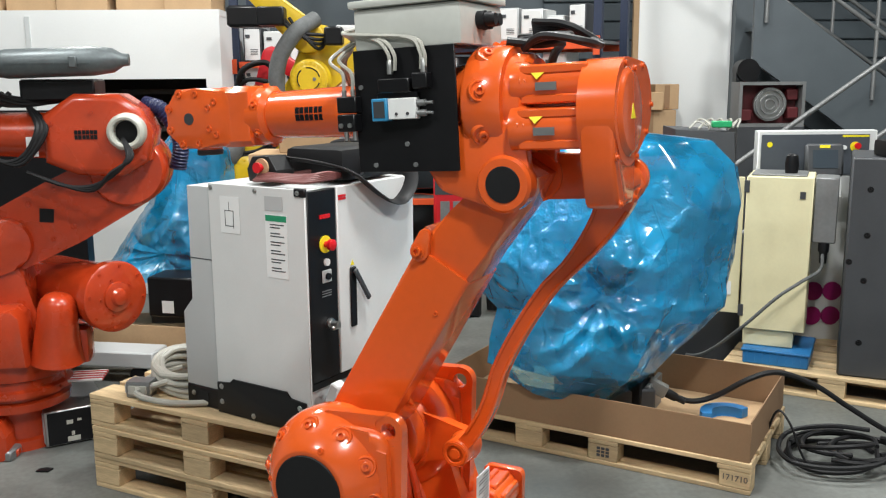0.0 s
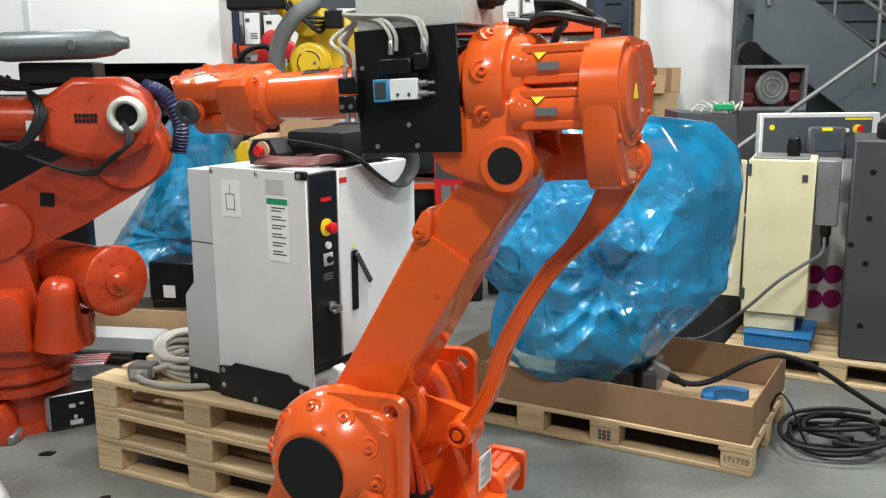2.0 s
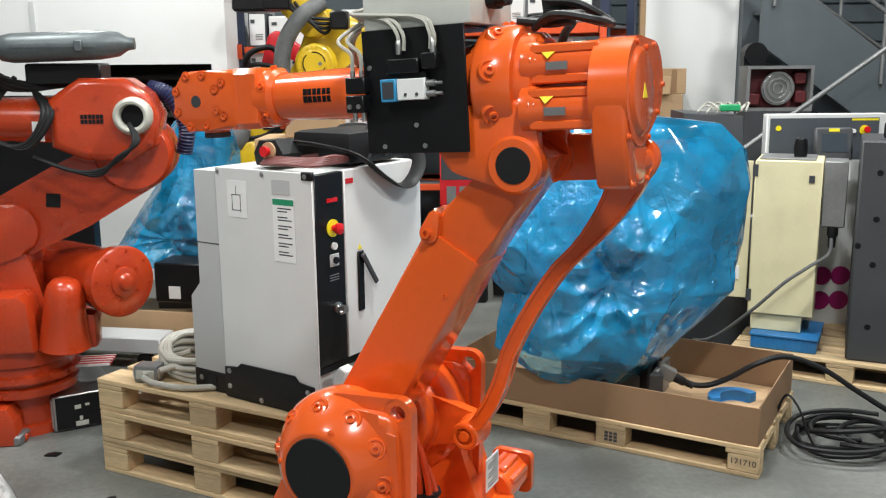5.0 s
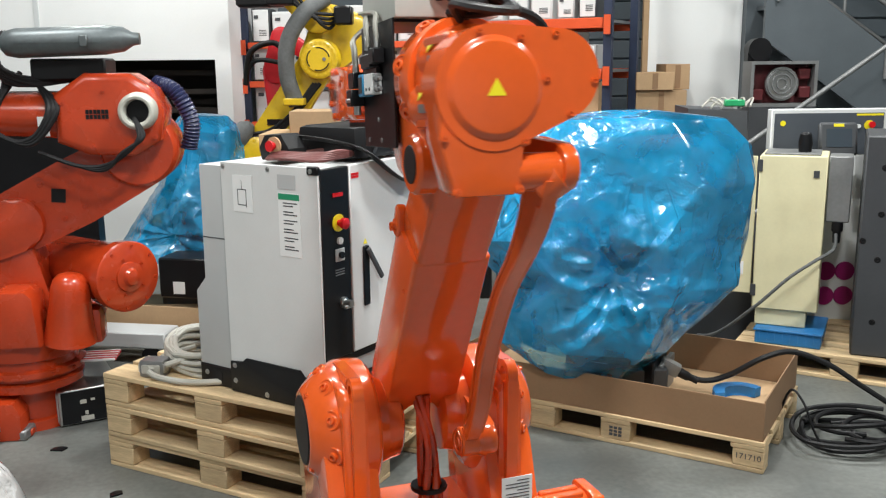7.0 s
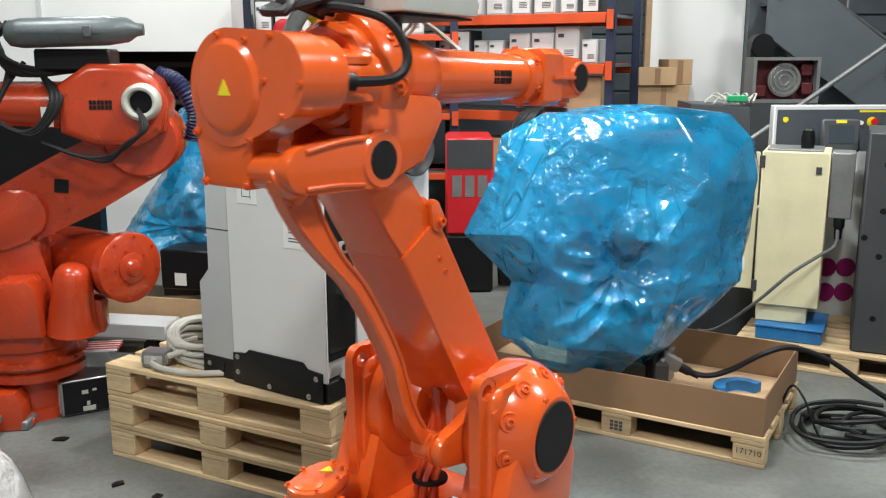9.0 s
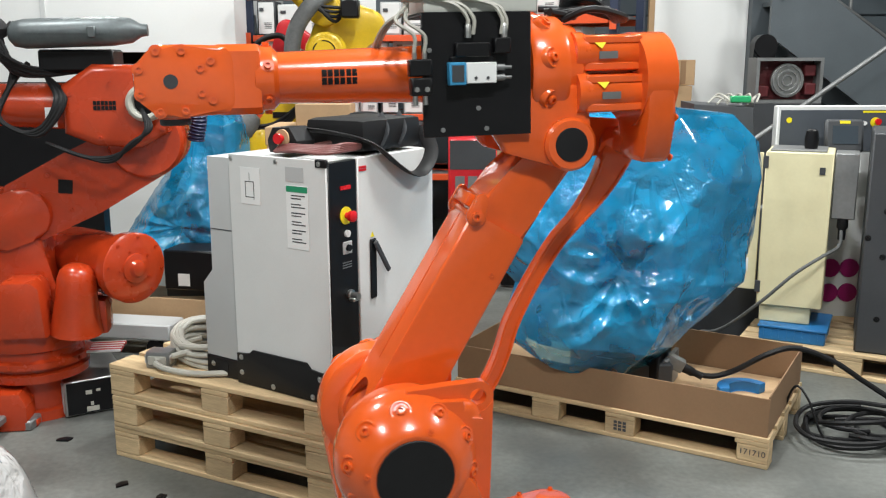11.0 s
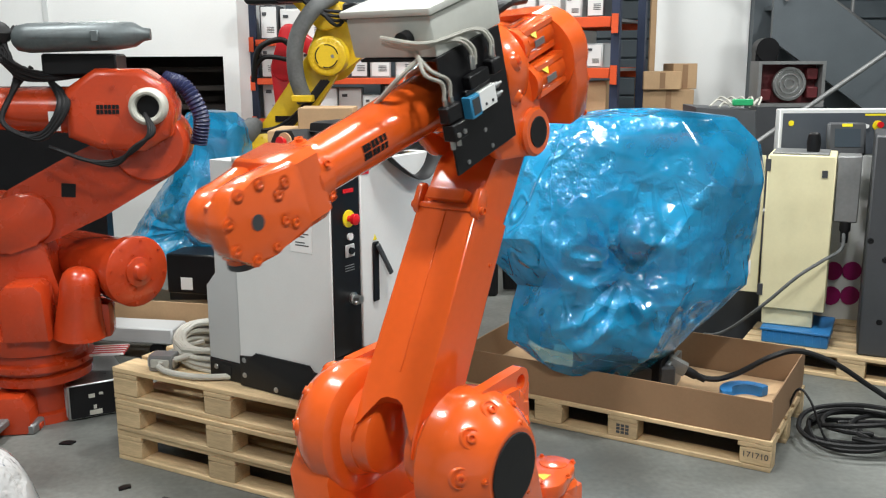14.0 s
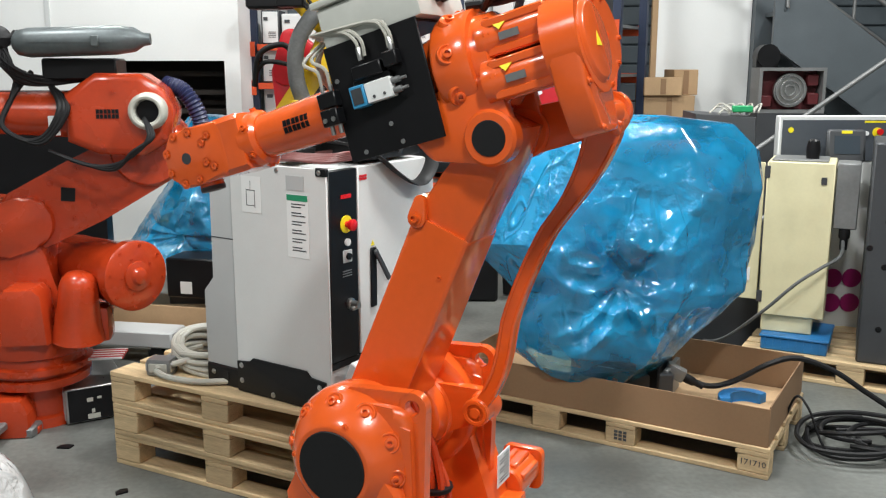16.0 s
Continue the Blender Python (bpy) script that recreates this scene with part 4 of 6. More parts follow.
RACK = pose(1.38, 7.65, 0, 0, 0, -28)
RACK_LEFT = pose(-0.2, 8.05, 0)
shelving(-1.9, 0.0, RACK, (0.75, 1.30, 1.71, 2.125), 3.4, "dark blue and orange pallet rack filled with grey control boxes", 0.085)
shelving(-1.50, 0.30, RACK_LEFT, (0.75, 1.28, 1.63, 1.96), 3.4, "dark blue and orange pallet rack behind the parked robots", 0.055)


def control_box(w, h, d, mat):
    c = thing("control_box", "grey metal drive box stored on the rack", "control box", group="boxes on the rack")
    part("case", solid((-w / 2, 0, 0), (w / 2, d, h), 0.006), mat, c)
    part("front", solid((-w / 2 + 0.012, -0.008, 0.012), (w / 2 - 0.012, -0.001, h - 0.012), 0.003), CAB_WHITE, c)
    bm = bmesh.new()
    for k in range(4):
        box(bm, (-w * 0.1, -0.0105, h * 0.2 + k * h * 0.05), (w * 0.3, -0.0085, h * 0.22 + k * h * 0.05))
    part("vent", bm, ANTHRACITE, c)
    part("socket", solid((-w * 0.35, -0.014, h * 0.7), (-w * 0.12, -0.0085, h * 0.8)), ANTHRACITE, c)
    return c


rng = random.Random(4)
protos = [control_box(0.18, 0.28, 0.3, CAB_GREY), control_box(0.20, 0.26, 0.3, CAB_WHITE), control_box(0.15, 0.20, 0.3, CAB_GREY), control_box(0.22, 0.31, 0.3, CAB_WHITE), control_box(0.16, 0.29, 0.25, ANTHRACITE)]
used = set()
for rack, x0, x1, levels in ((RACK, -1.84, -0.05, (2.125, 1.71)), (RACK_LEFT, -1.46, 0.1, (1.96, 1.63, 1.28))):
    for z in levels:
        x = x0 + 0.02
        while x < x1 - 0.15:
            i = rng.randrange(5)
            w = (0.18, 0.20, 0.15, 0.22, 0.16)[i]
            m = rack @ pose(x + w / 2, 0.04 + 0.05 * rng.random(), z + 0.001, 0, 0, rng.uniform(-8, 12))
            if i in used:
                copy_thing(protos[i], m)
            else:
                protos[i].matrix_basis = m
                used.add(i)
            x += w + rng.uniform(0.005, 0.05)
for rack, x, z, w, h in ((RACK, -0.32, 1.30, 0.48, 0.30), (RACK, -0.45, 0.75, 0.5, 0.3), (RACK, -1.2, 0.75, 0.5, 0.3), (RACK_LEFT, -0.9, 0.75, 0.4, 0.34)):
    single("carton", solid((-w / 2, 0, 0), (w / 2, 0.3, h), 0.004), CARTON, "brown cardboard carton on the rack", "carton", rack @ pose(x, 0.06, z + 0.001), group="cartons on the rack")
for x, y, z, w, h in ((2.02, 8.3, 0.0, 0.50, 0.62), (2.01, 8.3, 0.621, 0.48, 0.55), (2.0, 8.3, 1.172, 0.46, 0.34), (1.93, 8.26, 1.513, 0.34, 0.16), (2.18, 8.45, 1.513, 0.22, 0.23)):
    bx = thing("carton", "brown cardboard carton in a tall stack", "carton", pose(x, y, z), group="stacked cartons")
    part("body", solid((-w / 2, 0, 0), (w / 2, 0.4, h), 0.004), CARTON, bx)
    part("tape", solid((-0.025, -0.002, 0.01), (0.025, -0.0005, h - 0.01)), CARDBOARD, bx)


# ---- pallets ----
def euro_pallet(name="pallet", label="pale wooden pallet", group="", m=None, length=1.2, depth=0.8, block=0.145, z=(0.022, 0.1, 0.122, 0.144)):
    p = thing(name, label, "pallet", m, group)
    mid = [0, (length - block) / 2, length - block]
    board = None
    for k, (y0, y1) in enumerate(((0, 0.1), (depth / 2 - 0.05, depth / 2 + 0.05), (depth - 0.1, depth))):
        part("skid_board", solid((0, y0, 0), (length, y1, z[0]), 0.003), WOOD, p)
        for x in mid:
            part("block", solid((x, y0, z[0] + 0.0005), (x + block, y1, z[1]), 0.004), WOOD, p)
    for x in mid:
        part("cross_board", solid((x, 0, z[1] + 0.0005), (x + block, depth, z[2]), 0.003), WOOD, p)
    n = 5
    for k in range(n):
        w = 0.145 if k % 2 == 0 else 0.1
        y = (depth - w) * k / (n - 1)
        part("deck_board", solid((0, y, z[2] + 0.0005), (length, y + w, z[3]), 0.003), WOOD, p)
    return p


STACK = pose(-1.4995, 3.8175, 0, 0, 0, -27.36)
base_pallet = None
for k in range(3):
    m = STACK @ pose((0.0, 0.006, -0.004)[k], (0.0, -0.004, 0.003)[k], 0.1445 * k, 0, 0, (0.3, -0.3, 0.0)[k])
    if base_pallet is None:
        base_pallet = euro_pallet("pallet", "pale wooden pallet in a stack under the controller cabinet", "stacked pallets", m)
    else:
        copy_thing(base_pallet, m)


# ---- robot controller on the pallet stack ----
def controller():
    """Origin at its near lower corner; x runs along the side to the rear, y along the front."""
    c = thing("controller_cabinet", "light grey robot controller cabinet with a black control strip", "controller", pose(-0.4403, 3.3215, 0.4345, 0, 0, -33.09))
    # local: -x to the rear along the side, +y to the right along the front
    D, W, HT = 0.70, 0.69, 0.945
    part("body", solid((-0.50, 0.0, 0.085), (-0.03, W, HT), 0.004), CAB_WHITE, c)
    side = solid((-0.505, -0.012, 0.085), (0.0, -0.001, HT + 0.008), 0.002)
    panel = part("side_panel", side, CAB_WHITE, c)
    rear = bmesh.new()
    prism(rear, [(-0.505, 0.085), (-0.505, HT - 0.01), (-0.64, HT - 0.01), (-0.64, 0.46), (-0.70, 0.40), (-0.70, 0.085)], 0.0, W - 0.02, "y", 0.003)
    part("rear_unit", rear, CAB_GREY, c, "mid grey stepped rear unit")
    part("seam", solid((-0.64, -0.0012, 0.635), (-0.506, -0.0002, 0.639)), ANTHRACITE, c)
    part("base_frame", solid((-0.70, -0.006, 0), (0.0, W, 0.084), 0.004), BLACK, c, "black steel base frame")
    bp = bmesh.new()
    prism(bp, [(-0.50, 0.002), (-0.50, 0.13), (-0.43, 0.135), (-0.41, 0.155), (-0.12, 0.155), (-0.10, 0.13), (-0.02, 0.125), (-0.02, 0.002)], -0.022, -0.013, "y", 0.002)
    bpo = part("base_bracket", bp, BLACK, c)
    part("fork_slot", solid((-0.62, -0.0085, 0.025), (-0.57, -0.0065, 0.065)), RUBBER, c)
    bolts(bpo, [((x, -0.022, z), (0, -1, 0)) for x, z in ((-0.475, 0.115), (-0.475, 0.05), (-0.05, 0.10), (-0.09, 0.02), (-0.30, 0.02))], STEEL, 0.007, 0.006)
    bolts(c, [((-0.66, -0.006, 0.05), (0, -1, 0))], STEEL, 0.007, 0.006)
    # papers on the side
    d = part("lifting_label", solid((-0.44, -0.0135, 0.76), (-0.335, -0.0122, 0.905)), PAPER, panel, "white lifting diagram label")
    ink = bmesh.new()
    for lo, hi in (((-0.415, 0.79), (-0.412, 0.85)), ((-0.37, 0.78), (-0.367, 0.85)), ((-0.415, 0.848), (-0.367, 0.851)), ((-0.415, 0.787), (-0.367, 0.79)), ((-0.392, 0.85), (-0.39, 0.885))):
        box(ink, (lo[0], -0.0142, lo[1]), (hi[0], -0.0136, hi[1]))
    part("print", ink, INK, d)
    s = part("notice_label", solid((-0.20, -0.0135, 0.605), (-0.09, -0.0122, 0.85)), PAPER, panel, "white notice label with a green head")
    part("head_band", solid((-0.198, -0.0142, 0.825), (-0.092, -0.0136, 0.848)), GREEN, s)
    ink = bmesh.new()
    for k in range(18):
        if k % 3 != 2:
            box(ink, (-0.175, -0.0141, 0.81 - k * 0.0112), (-0.105 - 0.02 * (k % 2), -0.0136, 0.8145 - k * 0.0112))
    part("print", ink, INK, s)
    part("small_label", solid((-0.20, -0.0135, 0.865), (-0.11, -0.0122, 0.92)), CAB_GREY, panel)
    part("corner_latch", solid((-0.05, -0.018, 0.925), (0.005, 0.0, HT + 0.012), 0.004), BLACK, c)
    bolts(panel, [((-0.03, -0.018, 0.94), (0, -1, 0)), ((-0.49, -0.012, 0.935), (0, -1, 0)), ((-0.25, -0.012, 0.935), (0, -1, 0))], STEEL, 0.006, 0.004)
    part("lever_plug", solid((-0.022, -0.03, -0.055), (0.022, 0.03, 0.055), 0.006), PAPER, c, "white lever plug under the control strip", pose(0.028, 0.10, 0.135, 0, 24, 0))
    # front: black strip, door
    strip = part("control_strip", solid((-0.028, 0.0, 0.20), (0.002, 0.165, HT), 0.003), BLACK, c, "black control panel strip")
    e = bmesh.new()
    cyl(e, (0.002, 0.095, 0.735), (0.006, 0.095, 0.735), 0.034, seg=26)
    ring = part("stop_ring", e, YELLOW_SIGN, strip, "yellow emergency stop ring")
    e = bmesh.new()
    lathe(e, (0.006, 0.095, 0.735), (1, 0.095, 0.735), [(0, 0.012), (0.018, 0.012), (0.02, 0.021), (0.036, 0.022), (0.04, 0.016)], 22)
    part("stop_button", e, RED_PLASTIC, ring, "red emergency stop button")
    e = bmesh.new()
    cyl(e, (0.002, 0.098, 0.665), (0.012, 0.098, 0.665), 0.014, seg=16)
    part("button", e, PAPER, strip, "white push button")
    part("key_switch", solid((0.002, 0.07, 0.585), (0.008, 0.125, 0.635), 0.003), CAB_GREY, strip)
    e = bmesh.new()
    cyl(e, (0.008, 0.098, 0.61), (0.018, 0.098, 0.61), 0.013, seg=16)
    part("switch_knob", e, BLACK, strip)
    part("indicator", solid((0.002, 0.065, 0.835), (0.006, 0.125, 0.85)), RED_PLASTIC, strip, "red indicator strip")
    e = bmesh.new()
    lathe(e, (0.002, 0.11, 0.42), (1, 0.11, 0.42), [(0, 0.022), (0.01, 0.022), (0.012, 0.014), (0.045, 0.014)], 16)
    box(e, (0.02, 0.085, 0.40), (0.04, 0.135, 0.414), 0.003)
    part("socket", e, STEEL, strip, "metal programming socket")
    e = bmesh.new()
    for z in (0.55, 0.54, 0.53):
        box(e, (0.002, 0.07, z), (0.003, 0.125, z + 0.004))
    part("print", e, GALV, strip)
    door = part("door", solid((-0.028, 0.170, 0.20), (0.004, W, HT + 0.004), 0.004), CAB_WHITE, c)
    part("brand_mark", bmesh_rot(logo_bars(0.045, 0.02)), RED_PLASTIC, door, "small red block emblem", pose(0.0055, 0.20, 0.905))
    hb = part("door_handle", solid((0.004, 0.235, 0.375), (0.012, 0.275, 0.62), 0.004), BLACK, door, "black swing handle")
    lev = bmesh.new()
    box(lev, (0.012, -0.010, -0.15), (0.026, 0.012, 0.012), 0.004)
    part("lever", lev, ANTHRACITE, hb, "", pose(0.004, 0.255, 0.60, 34, 0, 0))
    part("warning_sticker", prism(bmesh.new(), [(-0.012, -0.01), (0.012, -0.01), (0, 0.012)], -0.0005, 0.0005, "x"), YELLOW_SIGN, hb, "", pose(0.0055, 0.255, 0.637))
    low = bmesh.new()
    box(low, (-0.03, 0.0, 0.165), (-0.008, W, 0.196), 0.003)
    part("lower_rail", low, BLACK, c)
    plug = bmesh.new()
    box(plug, (0.0, 0.03, 0.10), (0.05, 0.09, 0.155), 0.006)
    part("plug", plug, STEEL, c, "bare metal connector hood", pose(0, 0, 0, 0, 25, 0))
    return c


def bmesh_rot(bm):
    for v in bm.verts:
        v.co = V((v.co.y, v.co.x, v.co.z))
    return bm


controller()
CAB = pose(-0.4403, 3.3215, 0.4345, 0, 0, -33.09)

# teach pendant, strap, bag and cables on the cabinet's top
TOP = 0.957
pend = thing("teach_pendant", "black hand pendant with a red stop button", "pendant", CAB @ pose(-0.30, 0.13, TOP))
bm = bmesh.new()
prism(bm, [(-0.07, 0), (0.07, 0), (0.08, 0.05), (0.04, 0.105), (-0.05, 0.10), (-0.08, 0.05)], -0.05, 0.06, "y", 0.012)
part("body", bm, RUBBER, pend)
bm = bmesh.new()
cyl(bm, (0.01, -0.052, 0.06), (0.01, -0.06, 0.06), 0.035, seg=20)
part("collar", bm, CARTON, pend)
bm = bmesh.new()
lathe(bm, (0.01, -0.06, 0.06), (0.01, -1, 0.06), [(0, 0.014), (0.014, 0.014), (0.016, 0.021), (0.026, 0.021)], 18)
part("stop_button", bm, RED_PLASTIC, pend, "red stop button")
bag = thing("tool_bag", "black padded tool bag with flat straps", "bag", CAB @ pose(-0.02, 0.36, TOP))
part("body", solid((-0.30, -0.12, 0), (0.0, 0.28, 0.13), 0.03, 2), RUBBER, bag)
bm = bmesh.new()
sweep(bm, [(-0.40, -0.12, 0.06), (-0.30, -0.16, 0.085), (-0.12, -0.14, 0.075), (0.025, -0.10, 0.04), (0.05, 0.03, -0.05), (0.055, 0.13, -0.10), (0.055, 0.21, -0.095), (0.05, 0.28, -0.02), (0.0, 0.28, 0.08)], 0.032, 8, 6, 0.22)
part("strap", bm, RUBBER, bag)
bm = bmesh.new()
for y in (0.02, 0.14):
    sweep(bm, [(0.004, y - 0.03, 0.02), (0.012, y, 0.08), (-0.06, y + 0.05, 0.14)], 0.017, 6, 4, 0.15)
part("buckle_strap", bm, ANTHRACITE, bag)
bm = bmesh.new()
for k in range(5):
    sweep(bm, [(-0.30, 0.02 + 0.01 * k, 0.012 + 0.006 * k), (-0.18, 0.0 + 0.012 * k, 0.02 + 0.004 * k), (-0.06, 0.04 + 0.008 * k, 0.014 + 0.006 * k), (-0.03, 0.14, 0.02 + 0.006 * k), (-0.06, 0.25 + 0.01 * k, 0.02), (-0.16, 0.24, 0.022 + 0.004 * k), (-0.28, 0.16, 0.02)], 0.0075, 7)
single("red_cable", bm, CABLE_RED, "brown-red cable looped on the cabinet top", "cable", CAB @ pose(0.0, 0.02, TOP))

# grey cable coil with a rectangular plug on the pallet
COIL = STACK @ pose(0.37, 0.33, 0.4345)
coil_thing = thing("cable_coil", "coil of thick grey robot cable on the pallet", "cable", COIL)
for k in range(12):
    bm = bmesh.new()
    r = 0.19 + 0.016 * (k % 3)
    z = 0.018 + 0.027 * (k // 3)
    ph = k * 0.4
    sweep(bm, [(r * math.cos(a + ph) * 1.05, r * 0.9 * math.sin(a + ph), z + 0.02 * math.sin(2 * a + k) + 0.006) for a in [q * math.tau / 10 for q in range(11)]], 0.0135, 8, 4)
    part("cable_loop", bm, CABLE_GREY, coil_thing)
bm = bmesh.new()
sweep(bm, [(0.14, -0.05, 0.09), (0.02, -0.16, 0.08), (-0.08, -0.24, 0.05), (-0.13, -0.29, 0.04)], 0.0135, 8)
sweep(bm, [(0.25, -0.2, 0.016), (0.1, -0.29, 0.016), (-0.05, -0.31, 0.02), (-0.12, -0.3, 0.03)], 0.0135, 8)
sweep(bm, [(-0.15, 0.02, 0.05), (-0.2, -0.1, 0.04), (-0.19, -0.22, 0.03)], 0.0135, 8)
part("cable_end", bm, CABLE_GREY, coil_thing)
plug = thing("cable_plug", "grey metal rectangular cable plug", "plug", STACK @ pose(0.235, 0.075, 0.4345, 0, 0, 20))
part("hood", solid((-0.055, -0.03, 0), (0.055, 0.05, 0.075), 0.01, 2), GALV, plug)
part("insert", solid((-0.042, -0.036, 0.018), (0.042, -0.0305, 0.058), 0.004), CABLE_GREY, plug)
for s in (-1, 1):
    part("latch", solid((s * 0.055 - 0.006, -0.025, 0.02), (s * 0.055 + 0.006, 0.015, 0.06), 0.003), STEEL, plug)


# ---- blue wrapped robot on its long pallet with a cardboard tray ----
RP = pose(1.39, 3.649, 0, 0, 0, 180 - 30.4)
rp = thing("long_pallet", "long pale wooden pallet under the wrapped robot", "pallet", RP)
LEN, DEP = 1.56, 0.82
for y0, y1 in ((-0.10, 0.0), (-DEP / 2 - 0.05, -DEP / 2 + 0.05), (-DEP, -DEP + 0.10)):
    part("skid_board", solid((0, y0, 0), (LEN, y1, 0.022), 0.003), WOOD, rp)
    for x, w in ((0, 0.135), (0.60, 0.145), (0.98, 0.145), (1.415, 0.144)):
        part("block", solid((x, y0 + 0.001, 0.0225), (x + w, y1 - 0.001, 0.10), 0.004), WOOD, rp)
for x in (0, 0.60, 0.98, 1.414):
    part("cross_board", solid((x, -DEP, 0.1005), (x + 0.145, 0, 0.122), 0.003), WOOD, rp)
for k in range(5):
    y = -DEP + (DEP - 0.12) * k / 4
    part("deck_board", solid((0, y, 0.1225), (LEN, y + 0.12, 0.144), 0.003), WOOD, rp)
num = new("number", text_mesh("171710", 0.038))
num.data.materials.append(INK)
num.parent = rp
num.matrix_basis = pose(0.068, 0.0012, 0.066, 90, 0, 180)
st = bmesh.new()
for k in range(3):
    for j in range(3):
        box(st, (0.64 + 0.022 * k, -0.0002, 0.04 + 0.017 * j), (0.657 + 0.022 * k, 0.0008, 0.053 + 0.017 * j))
part("stamp", st, INK, rp, "dark burnt-in block stamp")
tray = thing("cardboard_tray", "open brown cardboard tray with low walls", "carton", RP @ pose(0, 0, 0.1448))
TH = 0.175
for n_, lo, hi in (("floor_sheet", (0.02, -DEP + 0.02, 0), (LEN - 0.02, -0.02, 0.006)),):
    part(n_, solid(lo, hi), CARTON, tray)
for lo, hi in (((0.01, -0.014, 0.0), (LEN - 0.01, -0.008, TH)), ((0.01, -DEP + 0.008, 0), (LEN - 0.01, -DEP + 0.014, TH + 0.02)), ((0.01, -DEP + 0.0145, 0), (0.016, -0.0145, TH + 0.01)), ((LEN - 0.016, -DEP + 0.0145, 0), (LEN - 0.01, -0.0145, TH))):
    part("side_wall", solid(lo, hi, 0.001), CARDBOARD, tray)


def crumple(p, seed):
    """Sharp ridges between flat panes, drawn out along slanting lines, strong in some places and slack in others."""
    total = 0.0
    for k, (turn, long, short, amount) in enumerate(((0.62, 1.6, 0.40, 0.034), (2.0, 1.2, 0.24, 0.020), (0.75, 0.80, 0.13, 0.013), (2.4, 0.60, 0.08, 0.007))):
        c, s = math.cos(turn), math.sin(turn)
        q = V(((p.x * c + p.z * s) / long, (p.z * c - p.x * s) / short, p.y / long)) + V((seed * 1.7 + 3.3 * k, 7.1 * k, seed))
        here = min(1.0, max(0.0, 0.35 + 1.9 * noise.noise(p * 2.1 + V((k * 5.1, seed, 2)))))
        total += amount * here * (0.45 - 2.1 * abs(noise.noise(q)))
    return total


def wrapped(name, label, m, size, seed, parts_inside, knot, levels, corners=11):
    """A robot under a loose film bag: taut panes between corner points, gathered at a knot in front."""
    w = thing(name, label, "wrapped robot", m)
    inside(w, *parts_inside)
    rng = random.Random(int(seed))
    turns = [(k + rng.uniform(-0.3, 0.3)) * math.tau / corners for k in range(corners)]
    nets = []
    for v in levels:
        ring = [size(a + rng.uniform(-0.1, 0.1), v) for a in turns]
        nets.append([p + V((p.x * rng.uniform(-0.05, 0.04), p.y * rng.uniform(-0.10, 0.05), rng.uniform(-0.03, 0.03) if 0 < v < 0.9 else 0)) for p in ring])
    fine = 24
    bm = bmesh.new()
    rows = []
    for i in range(len(levels) - 1):
        steps = max(4, int((levels[i + 1] - levels[i]) * 170))
        for j in range(steps + (i == len(levels) - 2)):
            u = j / steps
            row = []
            for k in range(corners):
                a, b = nets[i][k], nets[i][(k + 1) % corners]
                c, d = nets[i + 1][k], nets[i + 1][(k + 1) % corners]
                for f in range(fine):
                    g = f / fine
                    # each pane is two triangles with a crease along one diagonal
                    if (i + k) % 2:
                        p = a + (b - a) * g + (d - b) * u if g > u else a + (c - a) * u + (d - c) * g
                    else:
                        p = a + (b - a) * g + (c - a) * u if g + u < 1 else d + (c - d) * (1 - g) + (b - d) * (1 - u)
                    row.append(bm.verts.new(p))
            rows.append(row)
    n = corners * fine
    for p, q in zip(rows, rows[1:]):
        for i in range(n):
            bm.faces.new((p[i], p[(i + 1) % n], q[(i + 1) % n], q[i]))
    bm.faces.new(rows[-1])
    bm.normal_update()
    for _ in range(1):
        bmesh.ops.smooth_vert(bm, verts=bm.verts, factor=0.5, use_axis_x=True, use_axis_y=True, use_axis_z=True)
    for v in bm.verts:
        c = V((v.co.x * 0.4, v.co.y * 1.6, 0)).normalized()
        # folds that run together at the knot in front
        dx, dz = v.co.x - knot[0], v.co.z - knot[1]
        far, ang = math.hypot(dx, dz), math.atan2(dz, dx)
        near = math.exp(-(far / 0.30) ** 2) if c.y < 0.2 else 0.0
        turn = ang * 8 / math.tau + 1.3 * noise.noise(V((math.cos(ang) * 1.5 + seed, math.sin(ang) * 1.5, far * 2.3)))
        fold = (0.5 - abs(2 * (turn - math.floor(turn)) - 1)) * min(1.0, far * 6)
        gather = 0.5 - 2.1 * abs(noise.noise(V((v.co.x * 7, seed, v.co.z * 9))))
        v.co += c * (crumple(v.co, seed) + near * (0.045 * fold + 0.030 * gather) - 0.10 * math.exp(-(far / 0.15) ** 2) * (c.y < 0.2))
    part("film", bm, BLUE_FILM, w, "blue glossy plastic film in loose folds", smooth=30)
    return w


def inside(w, arm, foot, gearbox=None):
    bm = bmesh.new()
    for a, b, r in arm:
        cyl(bm, a, b, r, r * 0.85, 16, 0.02)
    part("arm", bm, ORANGE_OLD, w, "orange arm seen dimly through the film")
    bm = bmesh.new()
    box(bm, *foot, 0.01)
    part("foot", bm, ANTHRACITE, w)
    if gearbox:
        bm = bmesh.new()
        lathe(bm, *gearbox[:2], [(0, gearbox[2] * 0.7), (0.05, gearbox[2]), (0.20, gearbox[2] * 0.95), (0.28, gearbox[2] * 0.6)], 22)
        part("gearbox", bm, BLACK, w, "dark gearbox seen dimly through the film")


